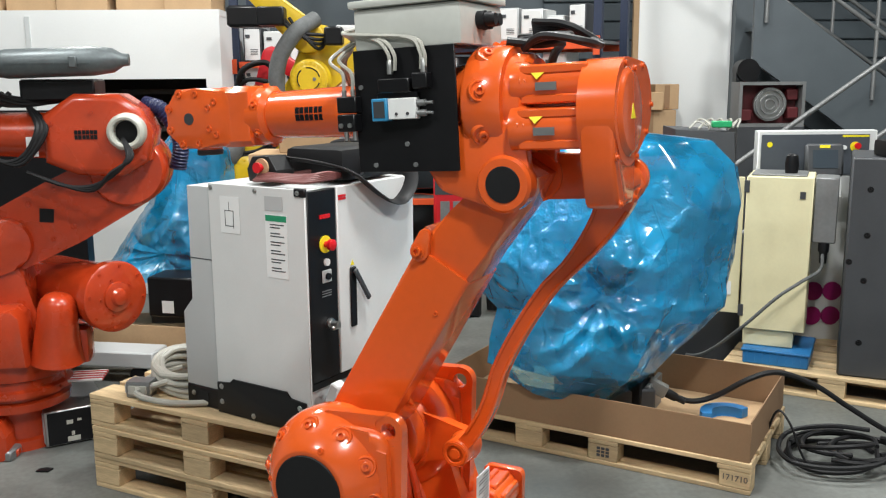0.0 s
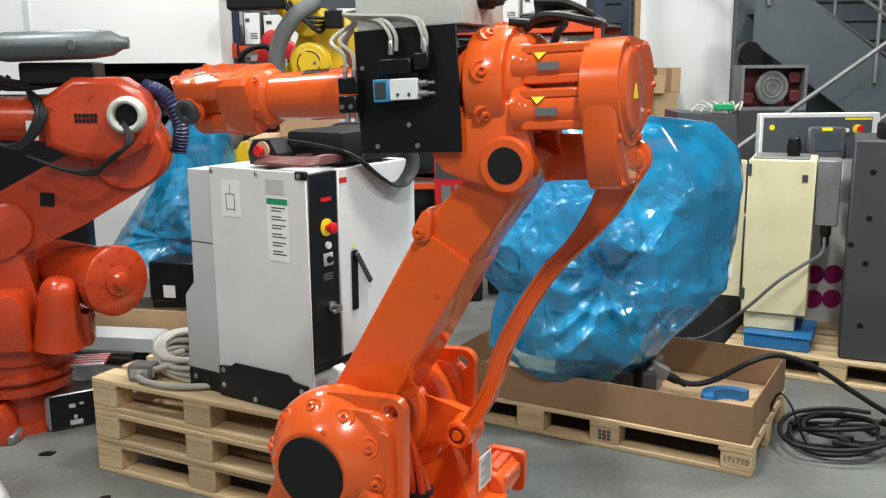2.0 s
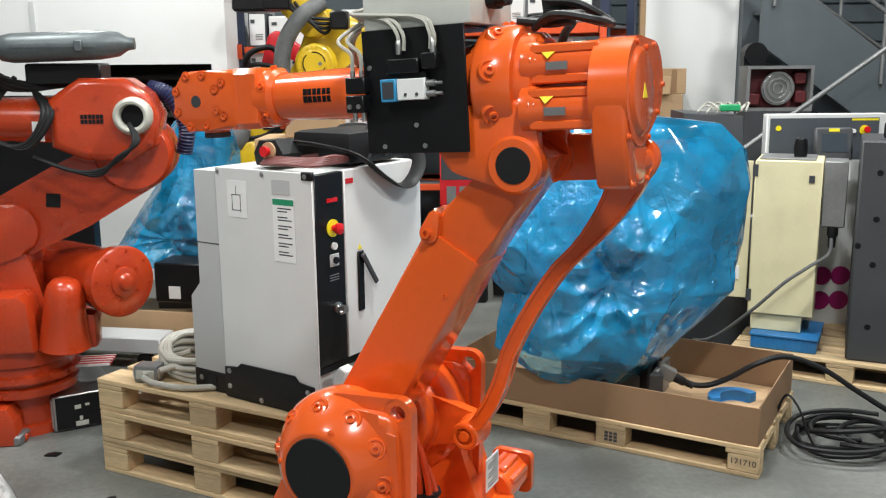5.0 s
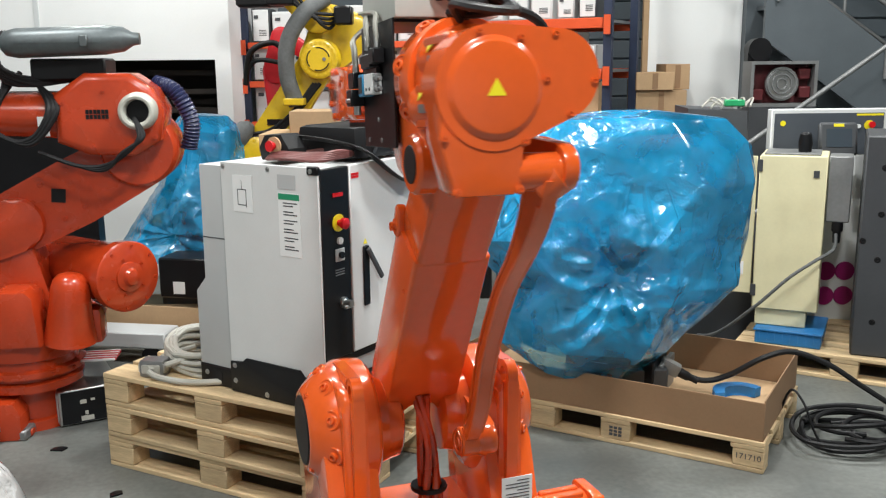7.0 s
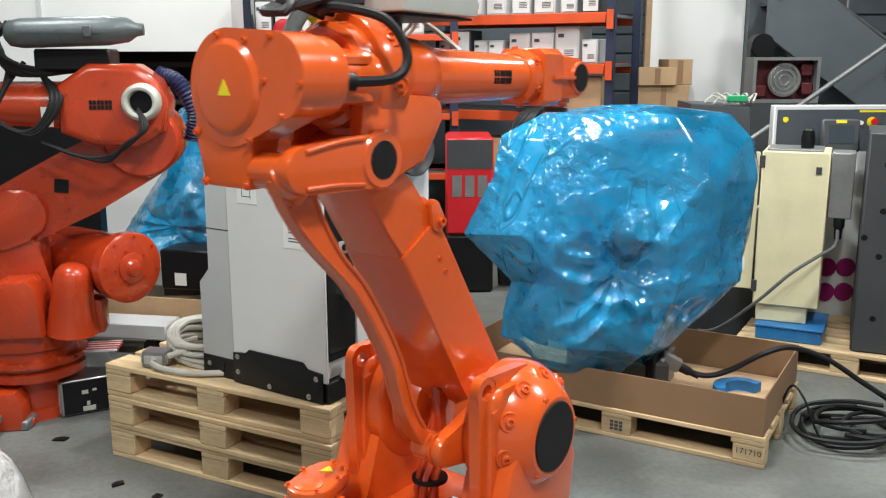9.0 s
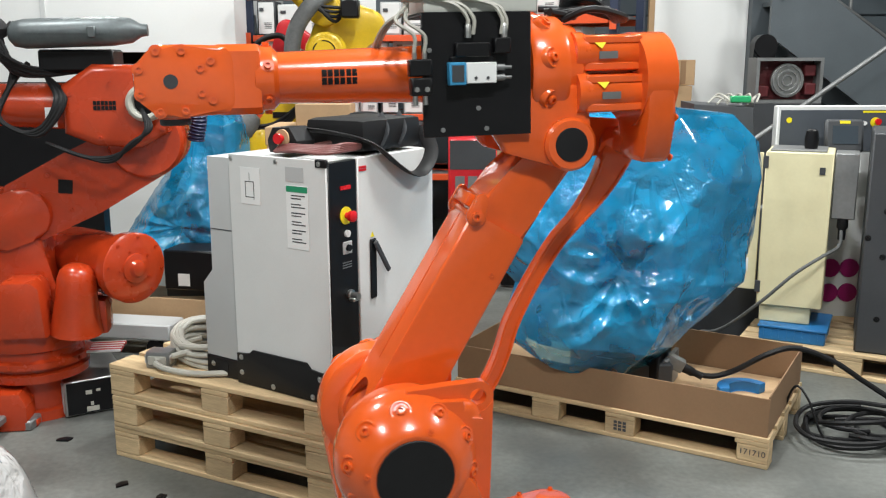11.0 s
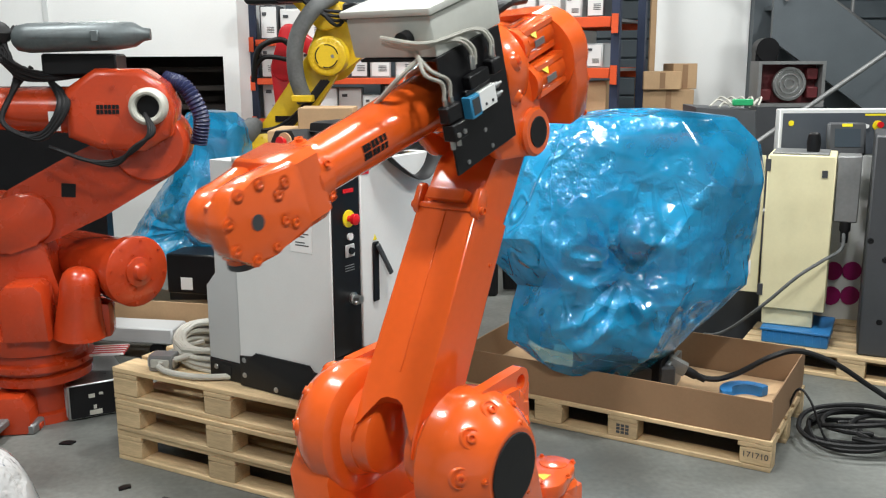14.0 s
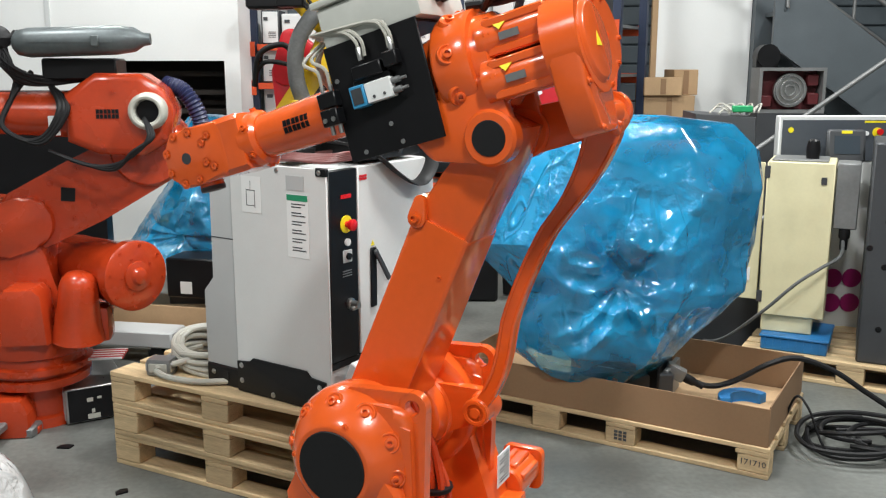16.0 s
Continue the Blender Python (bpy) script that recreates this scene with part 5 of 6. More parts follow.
def big_bag(a, v):
    """v from the hem (0) to the crown (1)."""
    keys = [(0.0, 0.38, 1.02, 0.20, 0.255), (0.10, 0.33, 1.07, 0.25, 0.335), (0.2, 0.29, 1.135, 0.33, 0.42), (0.32, 0.325, 1.28, 0.36, 0.566), (0.44, 0.335, 1.427, 0.38, 0.72), (0.50, 0.19, 1.45, 0.38, 0.82), (0.58, 0.10, 1.47, 0.38, 0.95), (0.74, 0.235, 1.48, 0.34, 1.21), (0.84, 0.265, 1.47, 0.30, 1.36), (0.89, 0.30, 1.455, 0.25, 1.425), (0.95, 0.45, 1.34, 0.18, 1.50), (0.99, 0.62, 1.20, 0.09, 1.535), (1.0, 0.8, 1.0, 0.02, 1.54)]
    i = max(k for k in range(len(keys) - 1) if keys[k][0] <= v)
    p, q = keys[i], keys[i + 1]
    u = (v - p[0]) / (q[0] - p[0])
    xl, xr, ry, z = (p[k] + (q[k] - p[k]) * u for k in range(1, 5))
    c, s = math.cos(a), math.sin(a)
    x = (xl + xr) / 2 - 0.85 + (xr - xl) / 2 * math.copysign(abs(c) ** 0.85, c)
    hem = (0.15 * max(0, -c) ** 2 + 0.05 * max(0, c) ** 2) * max(0, 1 - v * 4)
    return V((x, ry * math.copysign(abs(s) ** 1.05, s), z + hem))


wrapped("wrapped_robot", "robot arm wrapped in shiny blue plastic film on a pallet", pose(0.85, 4.30, 0), big_bag, 3.0,
        ([((-0.1, 0.0, 0.42), (-0.08, 0.0, 0.70), 0.17), ((-0.06, -0.14, 0.84), (0.40, -0.10, 1.19), 0.10), ((-0.30, -0.10, 1.35), (0.32, -0.09, 1.385), 0.06), ((0.28, -0.04, 1.14), (0.36, -0.04, 1.36), 0.09), ((-0.32, -0.16, 0.86), (-0.14, -0.18, 0.83), 0.075), ((-0.43, -0.04, 1.22), (-0.43, -0.04, 1.32), 0.06)], ((-0.2, -0.12, 0.152), (0.25, 0.25, 0.30)), ((-0.02, -0.10, 0.38), (-0.05, -0.13, 0.9), 0.19)), (-0.05, 0.78), (0.0, 0.2, 0.44, 0.58, 0.74, 0.87, 0.95, 1.0))

# things lying by the wrapped robot
bm = bmesh.new()
sweep(bm, [(1.00, 4.30, 0.32), (1.15, 4.26, 0.27), (1.28, 4.24, 0.22), (1.40, 4.22, 0.25), (1.55, 4.16, 0.36), (1.70, 4.20, 0.375), (1.88, 4.20, 0.31), (2.05, 4.18, 0.20), (2.25, 4.15, 0.08), (2.45, 4.15, 0.018), (2.9, 4.2, 0.016)], 0.014, 8, 8)
single("black_cable", bm, RUBBER, "thick black cable hanging over the tray edge", "cable")
heap = thing("cable_heap", "heap of black cable rings on the concrete", "cable", pose(0, 0, 0))
heap_rng = random.Random(9)
for k in range(8):
    bm = bmesh.new()
    rx, ry = heap_rng.uniform(0.13, 0.30), heap_rng.uniform(0.10, 0.22)
    cx, cy, tip = 2.0 + heap_rng.uniform(-0.12, 0.16), 3.98 + heap_rng.uniform(-0.08, 0.12), heap_rng.uniform(0.0, 0.05)
    sweep(bm, [(cx + rx * math.cos(a + k) * (1 + 0.12 * math.sin(2 * a + k)), cy + ry * math.sin(a + k), 0.014 + 0.007 * k + tip * (1 + math.sin(a + 2 * k))) for a in [q * math.tau / 10 for q in range(9)]], 0.0115, 7, 5)
    part("cable_ring", bm, RUBBER, heap)
bm = bmesh.new()
sweep(bm, [(2.1, 3.95, 0.05), (2.3, 4.05, 0.03), (2.6, 4.2, 0.02)], 0.0125, 7)
part("cable_end", bm, RUBBER, heap)
bm = bmesh.new()
sweep(bm, [(1.60, 4.1, 0.02), (1.62, 4.0, 0.25), (1.66, 3.93, 0.22), (1.72, 3.88, 0.06), (1.8, 3.85, 0.03)], 0.006, 6)
part("cable_end", bm, RUBBER, heap)
conn = thing("cable_connector", "grey metal cable connector with black boot", "connector", pose(1.126, 4.267, 0.28, 0, 25, -15))
part("shell", solid((-0.05, -0.03, -0.03), (0.05, 0.03, 0.035), 0.01, 2), GALV, conn)
bm = bmesh.new()
lathe(bm, (0.05, 0, 0), (1, 0, 0), [(0, 0.024), (0.05, 0.022), (0.06, 0.015), (0.10, 0.014)], 12)
part("boot", bm, RUBBER, conn)
bx = thing("base_box", "black robot base socket box with a white label", "box", pose(0.97, 4.30, 0.151, 0, 0, -28))
part("case", solid((-0.11, -0.10, 0), (0.11, 0.16, 0.19), 0.006), BLACK, bx)
part("label", solid((-0.20, -0.106, 0.05), (-0.115, -0.101, 0.15)), PAPER, bx)
part("side_plate", solid((0.115, -0.04, 0), (0.14, 0.2, 0.16), 0.004), GALV, bx)
blue = thing("blue_ring", "curved bright blue plastic shell in the tray", "plastic part", pose(1.44, 4.14, 0.152, 0, 0, 15))
bm = bmesh.new()
outer = arc(0, 0, 0.13, 10, 175, 14)
inner = arc(0, -0.01, 0.085, 175, 10, 14)
prism(bm, outer + inner, 0, 0.05, "z", 0.006)
part("shell", bm, BLUE_PLASTIC, blue)

# ---- parked orange robot ----
def parked_robot():
    r = thing("parked_robot", "parked orange industrial robot with worn glossy paint", "robot", pose(-1.75, 4.42, 0, 0, 0, 8))
    bm = bmesh.new()
    lathe(bm, (-0.33, 0, 0), (-0.33, 0, 1), [(0, 0.19), (0.05, 0.19), (0.06, 0.17), (0.20, 0.17), (0.215, 0.245), (0.255, 0.25), (0.265, 0.225), (0.285, 0.225), (0.29, 0.262), (0.32, 0.262), (0.33, 0.235), (0.365, 0.235), (0.375, 0.255), (0.40, 0.262), (0.455, 0.262), (0.475, 0.24)], 48)
    prism(bm, [(-0.52, 0), (-0.31, 0), (-0.31, 0.13), (-0.34, 0.19), (-0.48, 0.19), (-0.52, 0.15)], -0.30, -0.05, "y", 0.02)
    box(bm, (-0.75, -0.25, 0), (-0.28, 0.3, 0.04), 0.008)
    base = part("base", bm, ORANGE_OLD, r)
    bolts(base, [((-0.33 + 0.262 * math.cos(a), 0.262 * math.sin(a), 0.305), (math.cos(a), math.sin(a), 0.3)) for a in [k * math.tau / 14 for k in range(14)]], ORANGE_OLD, 0.008, 0.007)
    plate = part("warning_plate", solid((-0.09, -0.06, 0.305), (0.09, 0.10, 0.317), 0.003), PAPER, r, "red and white striped plate")
    for k in range(4):
        part("stripe", solid((-0.093, -0.05 + 0.038 * k, 0.3055), (0.093, -0.033 + 0.038 * k, 0.3185)), RED, plate)
    bm = bmesh.new()
    prism(bm, [(-0.62, 0.42), (0.0, 0.42), (0.02, 0.52), (-0.20, 0.62), (-0.22, 0.84), (-0.25, 0.98), (-0.36, 1.12), (-0.60, 1.14), (-0.72, 0.8)], -0.10, 0.20, "y", 0.03)
    prism(bm, [(-0.40, 0.46), (-0.19, 0.46), (-0.205, 0.70), (-0.24, 0.735), (-0.37, 0.735), (-0.405, 0.70)], -0.30, -0.10, "y", 0.02)
    part("turret", bm, ORANGE_OLD, r)
    bm = bmesh.new()
    d = V((0.72, -0.69, 0.0)).normalized()
    a = V((0.06, 0.0, 0.755))
    lathe(bm, a - d * 0.34, a + d, [(0, 0.13), (0.03, 0.150), (0.46, 0.150), (0.48, 0.172), (0.54, 0.175), (0.548, 0.165), (0.55, 0.075), (0.560, 0.072), (0.566, 0.045), (0.585, 0.036), (0.594, 0.015)], 40)
    lathe(bm, a + V((-0.15, -0.15, -0.30)), a + V((-0.11, -0.19, 0.05)), [(0, 0.13), (0.08, 0.112), (0.18, 0.098), (0.27, 0.090), (0.31, 0.078), (0.335, 0.055), (0.345, 0.02)], 30)
    box(bm, (-0.12, -0.14, 0.42), (0.06, 0.0, 0.60), 0.03, seg=2)
    drum = part("shoulder_motor", bm, ORANGE_OLD, r)
    e = a + d * 0.206
    u, w = d.orthogonal().normalized(), d.cross(d.orthogonal().normalized())
    bolts(drum, [(e + (u * math.cos(k * 0.785) + w * math.sin(k * 0.785)) * 0.152, d) for k in range(8)], ORANGE_OLD, 0.008, 0.007)
    bolts(drum, [(e + (u * math.cos(k * 1.26) + w * math.sin(k * 1.26)) * 0.09 + d * 0.004, d) for k in range(5)], ORANGE_OLD, 0.006, 0.006)
    # lower arm leaning towards the camera's right, elbow on top
    bm = bmesh.new()
    prism(bm, hull2([(-0.30, 1.03, 0.155), (-0.02, 1.17, 0.165), (0.30, 1.34, 0.15)], 12), -0.08, 0.10, "y", 0.03)
    prism(bm, hull2([(-0.42, 0.98, 0.13), (-0.30, 1.02, 0.13)], 10), -0.12, 0.12, "y", 0.02)
    lathe(bm, (0.29, -0.12, 1.37), (0.29, 1, 1.37), [(0, 0.165), (0.02, 0.18), (0.30, 0.18)], 40)
    arm = part("lower_arm", bm, ORANGE_OLD, r)
    bolts(arm, [((x, -0.08, z), (0, -1, 0)) for x, z in ((-0.18, 1.21), (-0.08, 1.04), (0.02, 1.10), (-0.06, 1.28), (-0.22, 1.12))], ORANGE_OLD, 0.010, 0.008)
    # the hole is not cut: a flat black plate draws its inner shade
    part("access_hole", prism(bmesh.new(), [(-0.035, -0.03), (0.03, -0.035), (0.036, 0.03), (-0.03, 0.036)], -0.084, -0.0795, "y"), BLACK, arm, "flat black plate for the shade in a square access hole", pose(-0.10, 0, 1.155))
    # upper housing with hollow wrist tube, pointing left
    bm = bmesh.new()
    prism(bm, [(-0.04, 1.42), (0.10, 1.36), (0.30, 1.35), (0.42, 1.42), (0.445, 1.56), (0.40, 1.66), (0.30, 1.73), (0.10, 1.735), (-0.04, 1.64)], -0.26, 0.06, "y", 0.04, 3)
    cyl(bm, (-0.75, -0.12, 1.56), (-0.03, -0.12, 1.54), 0.085, 0.11, 28)
    upper = part("upper_arm", bm, ORANGE_OLD, r)
    part("brand_mark", logo_bars(0.10, 0.042), BLACK, upper, "black block emblem", pose(0.15, -0.2615, 1.548))
    bolts(upper, [((x, -0.26, z), (0, -1, 0)) for x, z in ((0.18, 1.65), (0.0, 1.60), (0.40, 1.44), (0.12, 1.40))], ORANGE_OLD, 0.008, 0.008)
    bm = bmesh.new()
    lathe(bm, (0.335, -0.25, 1.56), (0.335, -1, 1.56), [(0, 0.088), (0.03, 0.086), (0.06, 0.084), (0.074, 0.078), (0.080, 0.068), (0.078, 0.058), (0.06, 0.052), (-0.02, 0.052)], 38, False)
    part("wrist_ring", bm, IVORY, upper, "ivory plastic hollow ring")
    # black disc in the ring paints the darkness of its hollow
    bm = bmesh.new()
    cyl(bm, (0.335, -0.262, 1.56), (0.335, -0.27, 1.56), 0.062, seg=26)
    part("bore", bm, BLACK, upper)
    bm = bmesh.new()
    for k in range(3):
        sweep(bm, [(0.32, -0.30, 1.53), (0.345 + 0.01 * k, -0.36, 1.45), (0.29 - 0.01 * k, -0.36, 1.38), (0.18, -0.33, 1.32 - 0.01 * k), (0.05, -0.30, 1.32), (-0.12, -0.26, 1.38)], 0.0095, 7)
    part("wrist_cable", bm, RUBBER, upper)
    part("side_label", solid((-0.12, -0.235, 1.45), (-0.07, -0.23, 1.54)), PAPER, upper)
    bm = bmesh.new()
    for k in range(3):
        sweep(bm, [(-0.12, -0.16, 1.68), (-0.06 + 0.02 * k, -0.26, 1.58), (-0.12, -0.28, 1.46 - 0.015 * k), (-0.22, -0.26, 1.43), (-0.32, -0.24, 1.50), (-0.28, -0.2, 1.62), (-0.2 - 0.03 * k, -0.14, 1.74)], 0.012, 7)
    part("dress_hose", bm, RUBBER, upper, "black hose loops round the arm")
    bm = bmesh.new()
    sweep(bm, [(0.36, 0.05, 1.68), (0.46, 0.02, 1.64), (0.53, 0.02, 1.50), (0.51, 0.04, 1.36)], lambda u: 0.04 + 0.004 * math.sin(u * 160), 12, 26)
    part("ribbed_hose", bm, NAVY_HOSE, r, "navy ribbed hose")
    bm = bmesh.new()
    box(bm, (-0.14, -0.2, 1.70), (0.19, 0.04, 1.80), 0.01)
    part("bracket", bm, BLACK, r)
    bm = bmesh.new()
    lathe(bm, (-0.24, -0.24, 1.865), (0.36, -0.24, 1.885), [(0, 0.03), (0.02, 0.055), (0.07, 0.066), (0.44, 0.066), (0.53, 0.055), (0.57, 0.03), (0.60, 0.026)], 30)
    bottle = part("canister", bm, CANISTER, r, "dull grey metal canister on top")
    bm = bmesh.new()
    box(bm, (0.11, -0.318, 1.85), (0.145, -0.30, 1.90), 0.004)
    box(bm, (-0.16, -0.309, 1.868), (0.20, -0.30, 1.876))
    part("clasp", bm, CANISTER, bottle)
    for k in range(9):
        q = k * 0.7
        bm = bmesh.new()
        sweep(bm, [(-0.36 + 0.02 * k, -0.2 - 0.02 * (k % 3), 1.92), (-0.28 + 0.03 * math.sin(q), -0.28, 1.80), (-0.24 + 0.03 * math.cos(q), -0.26, 1.74), (-0.18 + 0.05 * math.sin(q), -0.2, 1.70 + 0.02 * math.cos(q)), (-0.05 + 0.02 * k, -0.14, 1.70)], 0.009, 6)
        part("cable", bm, RUBBER, r, "black cable of a tangle")
    bm = bmesh.new()
    lathe(bm, (-0.33, -0.24, 1.86), (-0.27, -0.28, 2.03), [(0, 0.05), (0.02, 0.075), (0.06, 0.075), (0.08, 0.05)], 18)
    part("hose_end", bm, RUBBER, r)
    return r


parked_robot()
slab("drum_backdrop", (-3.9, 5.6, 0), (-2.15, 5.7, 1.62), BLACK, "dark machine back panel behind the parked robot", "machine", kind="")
ps = thing("power_unit", "low steel box with black front panel on the floor", "power supply", pose(-1.90, 4.24, 0, 0, 0, 30))
part("case", solid((0.0, 0.0, 0.005), (0.30, 0.42, 0.185), 0.004), STEEL, ps)
part("side_plate", solid((-0.0045, 0.02, 0.02), (-0.001, 0.29, 0.17)), CAB_GREY, ps)
part("front_panel", solid((0.012, -0.006, 0.012), (0.290, -0.001, 0.178)), BLACK, ps)
bm = bmesh.new()
for x, z, w, h in ((0.10, 0.11, 0.03, 0.02), (0.15, 0.12, 0.02, 0.012), (0.12, 0.05, 0.015, 0.02), (0.10, 0.02, 0.06, 0.025)):
    part("socket", solid((x, -0.009, z), (x + w, -0.0065, z + h)), CABLE_GREY, ps)
bm = bmesh.new()
box(bm, (-0.62, -0.12, 0), (-0.25, 0.0, 0.05), 0.008)
box(bm, (-0.5, -0.3, 0.05), (-0.36, 0.1, 0.09), 0.008)
single("steel_jack", bm, GALV, "rusty brown steel lifting foot on the floor", "jack", pose(-1.75, 4.2, 0))

# ---- second wrapped robot further back ----
def small_bag(a, v):
    keys = [(0.0, 0.0, 0.50, 0.40, 0.48), (0.15, 0.02, 0.44, 0.36, 0.60), (0.35, 0.1, 0.34, 0.30, 0.85), (0.6, 0.18, 0.27, 0.24, 1.1), (0.85, 0.20, 0.24, 0.2, 1.33), (0.97, 0.17, 0.16, 0.14, 1.43), (1.0, 0.15, 0.05, 0.05, 1.45)]
    i = max(k for k in range(len(keys) - 1) if keys[k][0] <= v)
    p, q = keys[i], keys[i + 1]
    u = (v - p[0]) / (q[0] - p[0])
    cx, rx, ry, z = (p[k] + (q[k] - p[k]) * u for k in range(1, 5))
    return V((cx + rx * math.cos(a), ry * math.sin(a), z))


wrapped("wrapped_robot", "smaller robot wrapped in blue plastic film further back", pose(-1.78, 6.2, 0), small_bag, 11.0,
        ([((0.0, 0.0, 0.3), (0.1, 0, 0.8), 0.12), ((0.1, 0, 0.8), (0.22, 0, 1.25), 0.09)], ((-0.15, -0.15, 0.0), (0.35, 0.2, 0.5))), (0.0, 0.65), (0.0, 0.2, 0.5, 0.85, 0.97, 1.0))
bxr = thing("drive_case", "black equipment case with chrome fittings", "case", pose(-1.50, 5.72, 0.30, 0, 0, -12))
part("case", solid((-0.30, -0.12, 0), (0.22, 0.2, 0.26), 0.01), BLACK, bxr)
part("side", solid((0.221, -0.12, 0.01), (0.226, 0.2, 0.25)), GALV, bxr)
bm = bmesh.new()
for z in (0.06, 0.13, 0.2):
    lathe(bm, (0.23, -0.08, z), (0.30, -0.10, z), [(0, 0.03), (0.03, 0.03), (0.04, 0.02)], 12)
part("fitting", bm, STEEL, bxr)
part("label", solid((-0.20, -0.124, 0.03), (-0.12, -0.1205, 0.11)), PAPER, bxr)
lt = thing("cardboard_tray", "brown cardboard tray on a pallet behind the cable coil", "carton", pose(-1.75, 5.66, 0.146, 0, 0, -12))
part("side_wall", solid((-0.6, -0.2, 0), (0.7, -0.19, 0.15)), CARTON, lt)
part("floor_sheet", solid((-0.6, -0.189, 0), (0.7, 0.6, 0.008)), CARTON, lt)
tagged(copy_thing(base_pallet, pose(-2.35, 5.62, 0, 0, 0, -12)), "wooden pallet on the floor behind the cable coil").pop("group", None)
cart = thing("transport_cart", "pale grey steel transport trolley", "trolley", pose(-2.05, 5.35, 0, 0, 0, -10))
part("deck", solid((-0.4, -0.1, 0.10), (0.42, 0.1, 0.20), 0.01), CAB_GREY, cart)
for x in (-0.3, 0.3):
    part("castor", cyl(bmesh.new(), (x, -0.07, 0.05), (x, -0.03, 0.05), 0.05, seg=14), RUBBER, cart)


# ---- yellow and red robots in the back ----
def yellow_robot():
    y = thing("yellow_robot", "yellow industrial robot with bent arm and grey hoses", "robot", pose(-0.83, 6.40, 0.0))
    bm = bmesh.new()
    cyl(bm, (0, 0, 0), (0, 0, 0.5), 0.32, 0.28, 30, 0.02)
    box(bm, (-0.25, -0.22, 0.5), (0.2, 0.22, 0.95), 0.05, seg=2)
    part("base", bm, YELLOW, y)
    bm = bmesh.new()
    prism(bm, hull2([(-0.42, 1.17, 0.13), (-0.28, 1.40, 0.08), (0.0, 1.78, 0.12)], 10), -0.12, 0.02, "y", 0.02)
    lathe(bm, (-0.42, -0.20, 1.16), (-0.42, 1, 1.16), [(0, 0.11), (0.01, 0.125), (0.15, 0.135)], 30)
    arm = part("lower_arm", bm, YELLOW, y)
    bolts(arm, [((-0.42 + 0.1 * math.cos(a), -0.2, 1.16 + 0.1 * math.sin(a)), (0, -1, 0)) for a in [k * math.tau / 14 for k in range(14)]], YELLOW, 0.006, 0.004)
    bm = bmesh.new()
    lathe(bm, (0.02, -0.22, 1.80), (0.02, 1, 1.80), [(0, 0.11), (0.01, 0.128), (0.06, 0.135), (0.2, 0.135), (0.26, 0.17), (0.34, 0.17)], 36)
    prism(bm, hull2([(0.02, 1.82, 0.15), (0.08, 2.05, 0.12), (0.30, 1.98, 0.11)], 10), -0.04, 0.2, "y", 0.03)
    prism(bm, hull2([(0.0, 2.08, 0.11), (-0.38, 2.42, 0.07)], 10), -0.08, 0.1, "y", 0.02)
    el = part("upper_arm", bm, YELLOW, y)
    bolts(el, [((0.02 + 0.105 * math.cos(a), -0.22, 1.80 + 0.105 * math.sin(a)), (0, -1, 0)) for a in [k * math.tau / 22 for k in range(22)]], YELLOW, 0.0075, 0.004)
    bm = bmesh.new()
    cyl(bm, (0.02, -0.235, 1.80), (0.02, -0.22, 1.80), 0.085, seg=28, edge=0.004)
    part("gear_cover", bm, YELLOW, el)
    # raised black arcs draw the shade inside the cover's curved slots
    for a0 in (10, 130, 250):
        bm = bmesh.new()
        prism(bm, [(0.02 + 0.079 * math.cos(math.radians(a0 + k * 10)), 1.80 + 0.079 * math.sin(math.radians(a0 + k * 10))) for k in range(10)] + [(0.02 + 0.071 * math.cos(math.radians(a0 + k * 10)), 1.80 + 0.071 * math.sin(math.radians(a0 + k * 10))) for k in range(9, -1, -1)], -0.2365, -0.2345, "y")
        part("slot", bm, BLACK, el)
    bm = bmesh.new()
    lathe(bm, (0.06, -0.236, 1.80), (0.06, -1, 1.80), [(0, 0.012), (0.006, 0.012), (0.006, 0.006), (0.009, 0.005)], 12)
    part("grease_plug", bm, GALV, el)
    for k in range(4):
        bm = bmesh.new()
        sweep(bm, [(-0.05 - 0.05 * k, -0.2, 2.18 + 0.02 * k), (0.02 - 0.03 * k, -0.24, 2.06 + 0.02 * k), (0.10, -0.2, 2.0 + 0.03 * k), (0.16 + 0.02 * k, -0.12, 2.10)], 0.012, 7)
        part("cable", bm, RUBBER, y)
    part("hose_clamp", solid((-0.215, -0.31, 1.50), (-0.075, -0.13, 1.545), 0.006), YELLOW, y)
    part("motor", solid((0.14, -0.30, 2.02), (0.26, -0.16, 2.14), 0.012), BLACK, y)
    bm = bmesh.new()
    sweep(bm, [(-0.14, -0.2, 1.50), (-0.19, -0.24, 1.70), (-0.17, -0.26, 1.92), (-0.06, -0.24, 2.10), (0.06, -0.1, 2.2)], 0.055, 14)
    part("hose", bm, HOSE_GREY, y, "thick grey dress hose")
    bm = bmesh.new()
    for k in range(3):
        sweep(bm, [(-0.46, -0.17, 1.30 - 0.02 * k), (-0.33, -0.18, 1.33 - 0.03 * k), (-0.18, -0.19, 1.44 - 0.02 * k), (-0.02 + 0.02 * k, -0.18, 1.64)], 0.015, 8)
    part("cable_cover", bm, BLACK, y)
    bm = bmesh.new()
    lathe(bm, (-0.63, -0.16, 1.20), (-0.40, -0.16, 1.44), [(0, 0.03), (0.05, 0.075), (0.12, 0.085), (0.20, 0.065), (0.24, 0.03)], 20)
    part("joint_cover", bm, HOSE_GREY, y, "grey fabric joint cover")
    bm = bmesh.new()
    box(bm, (-0.30, -0.30, 2.15), (-0.12, -0.16, 2.27), 0.01)
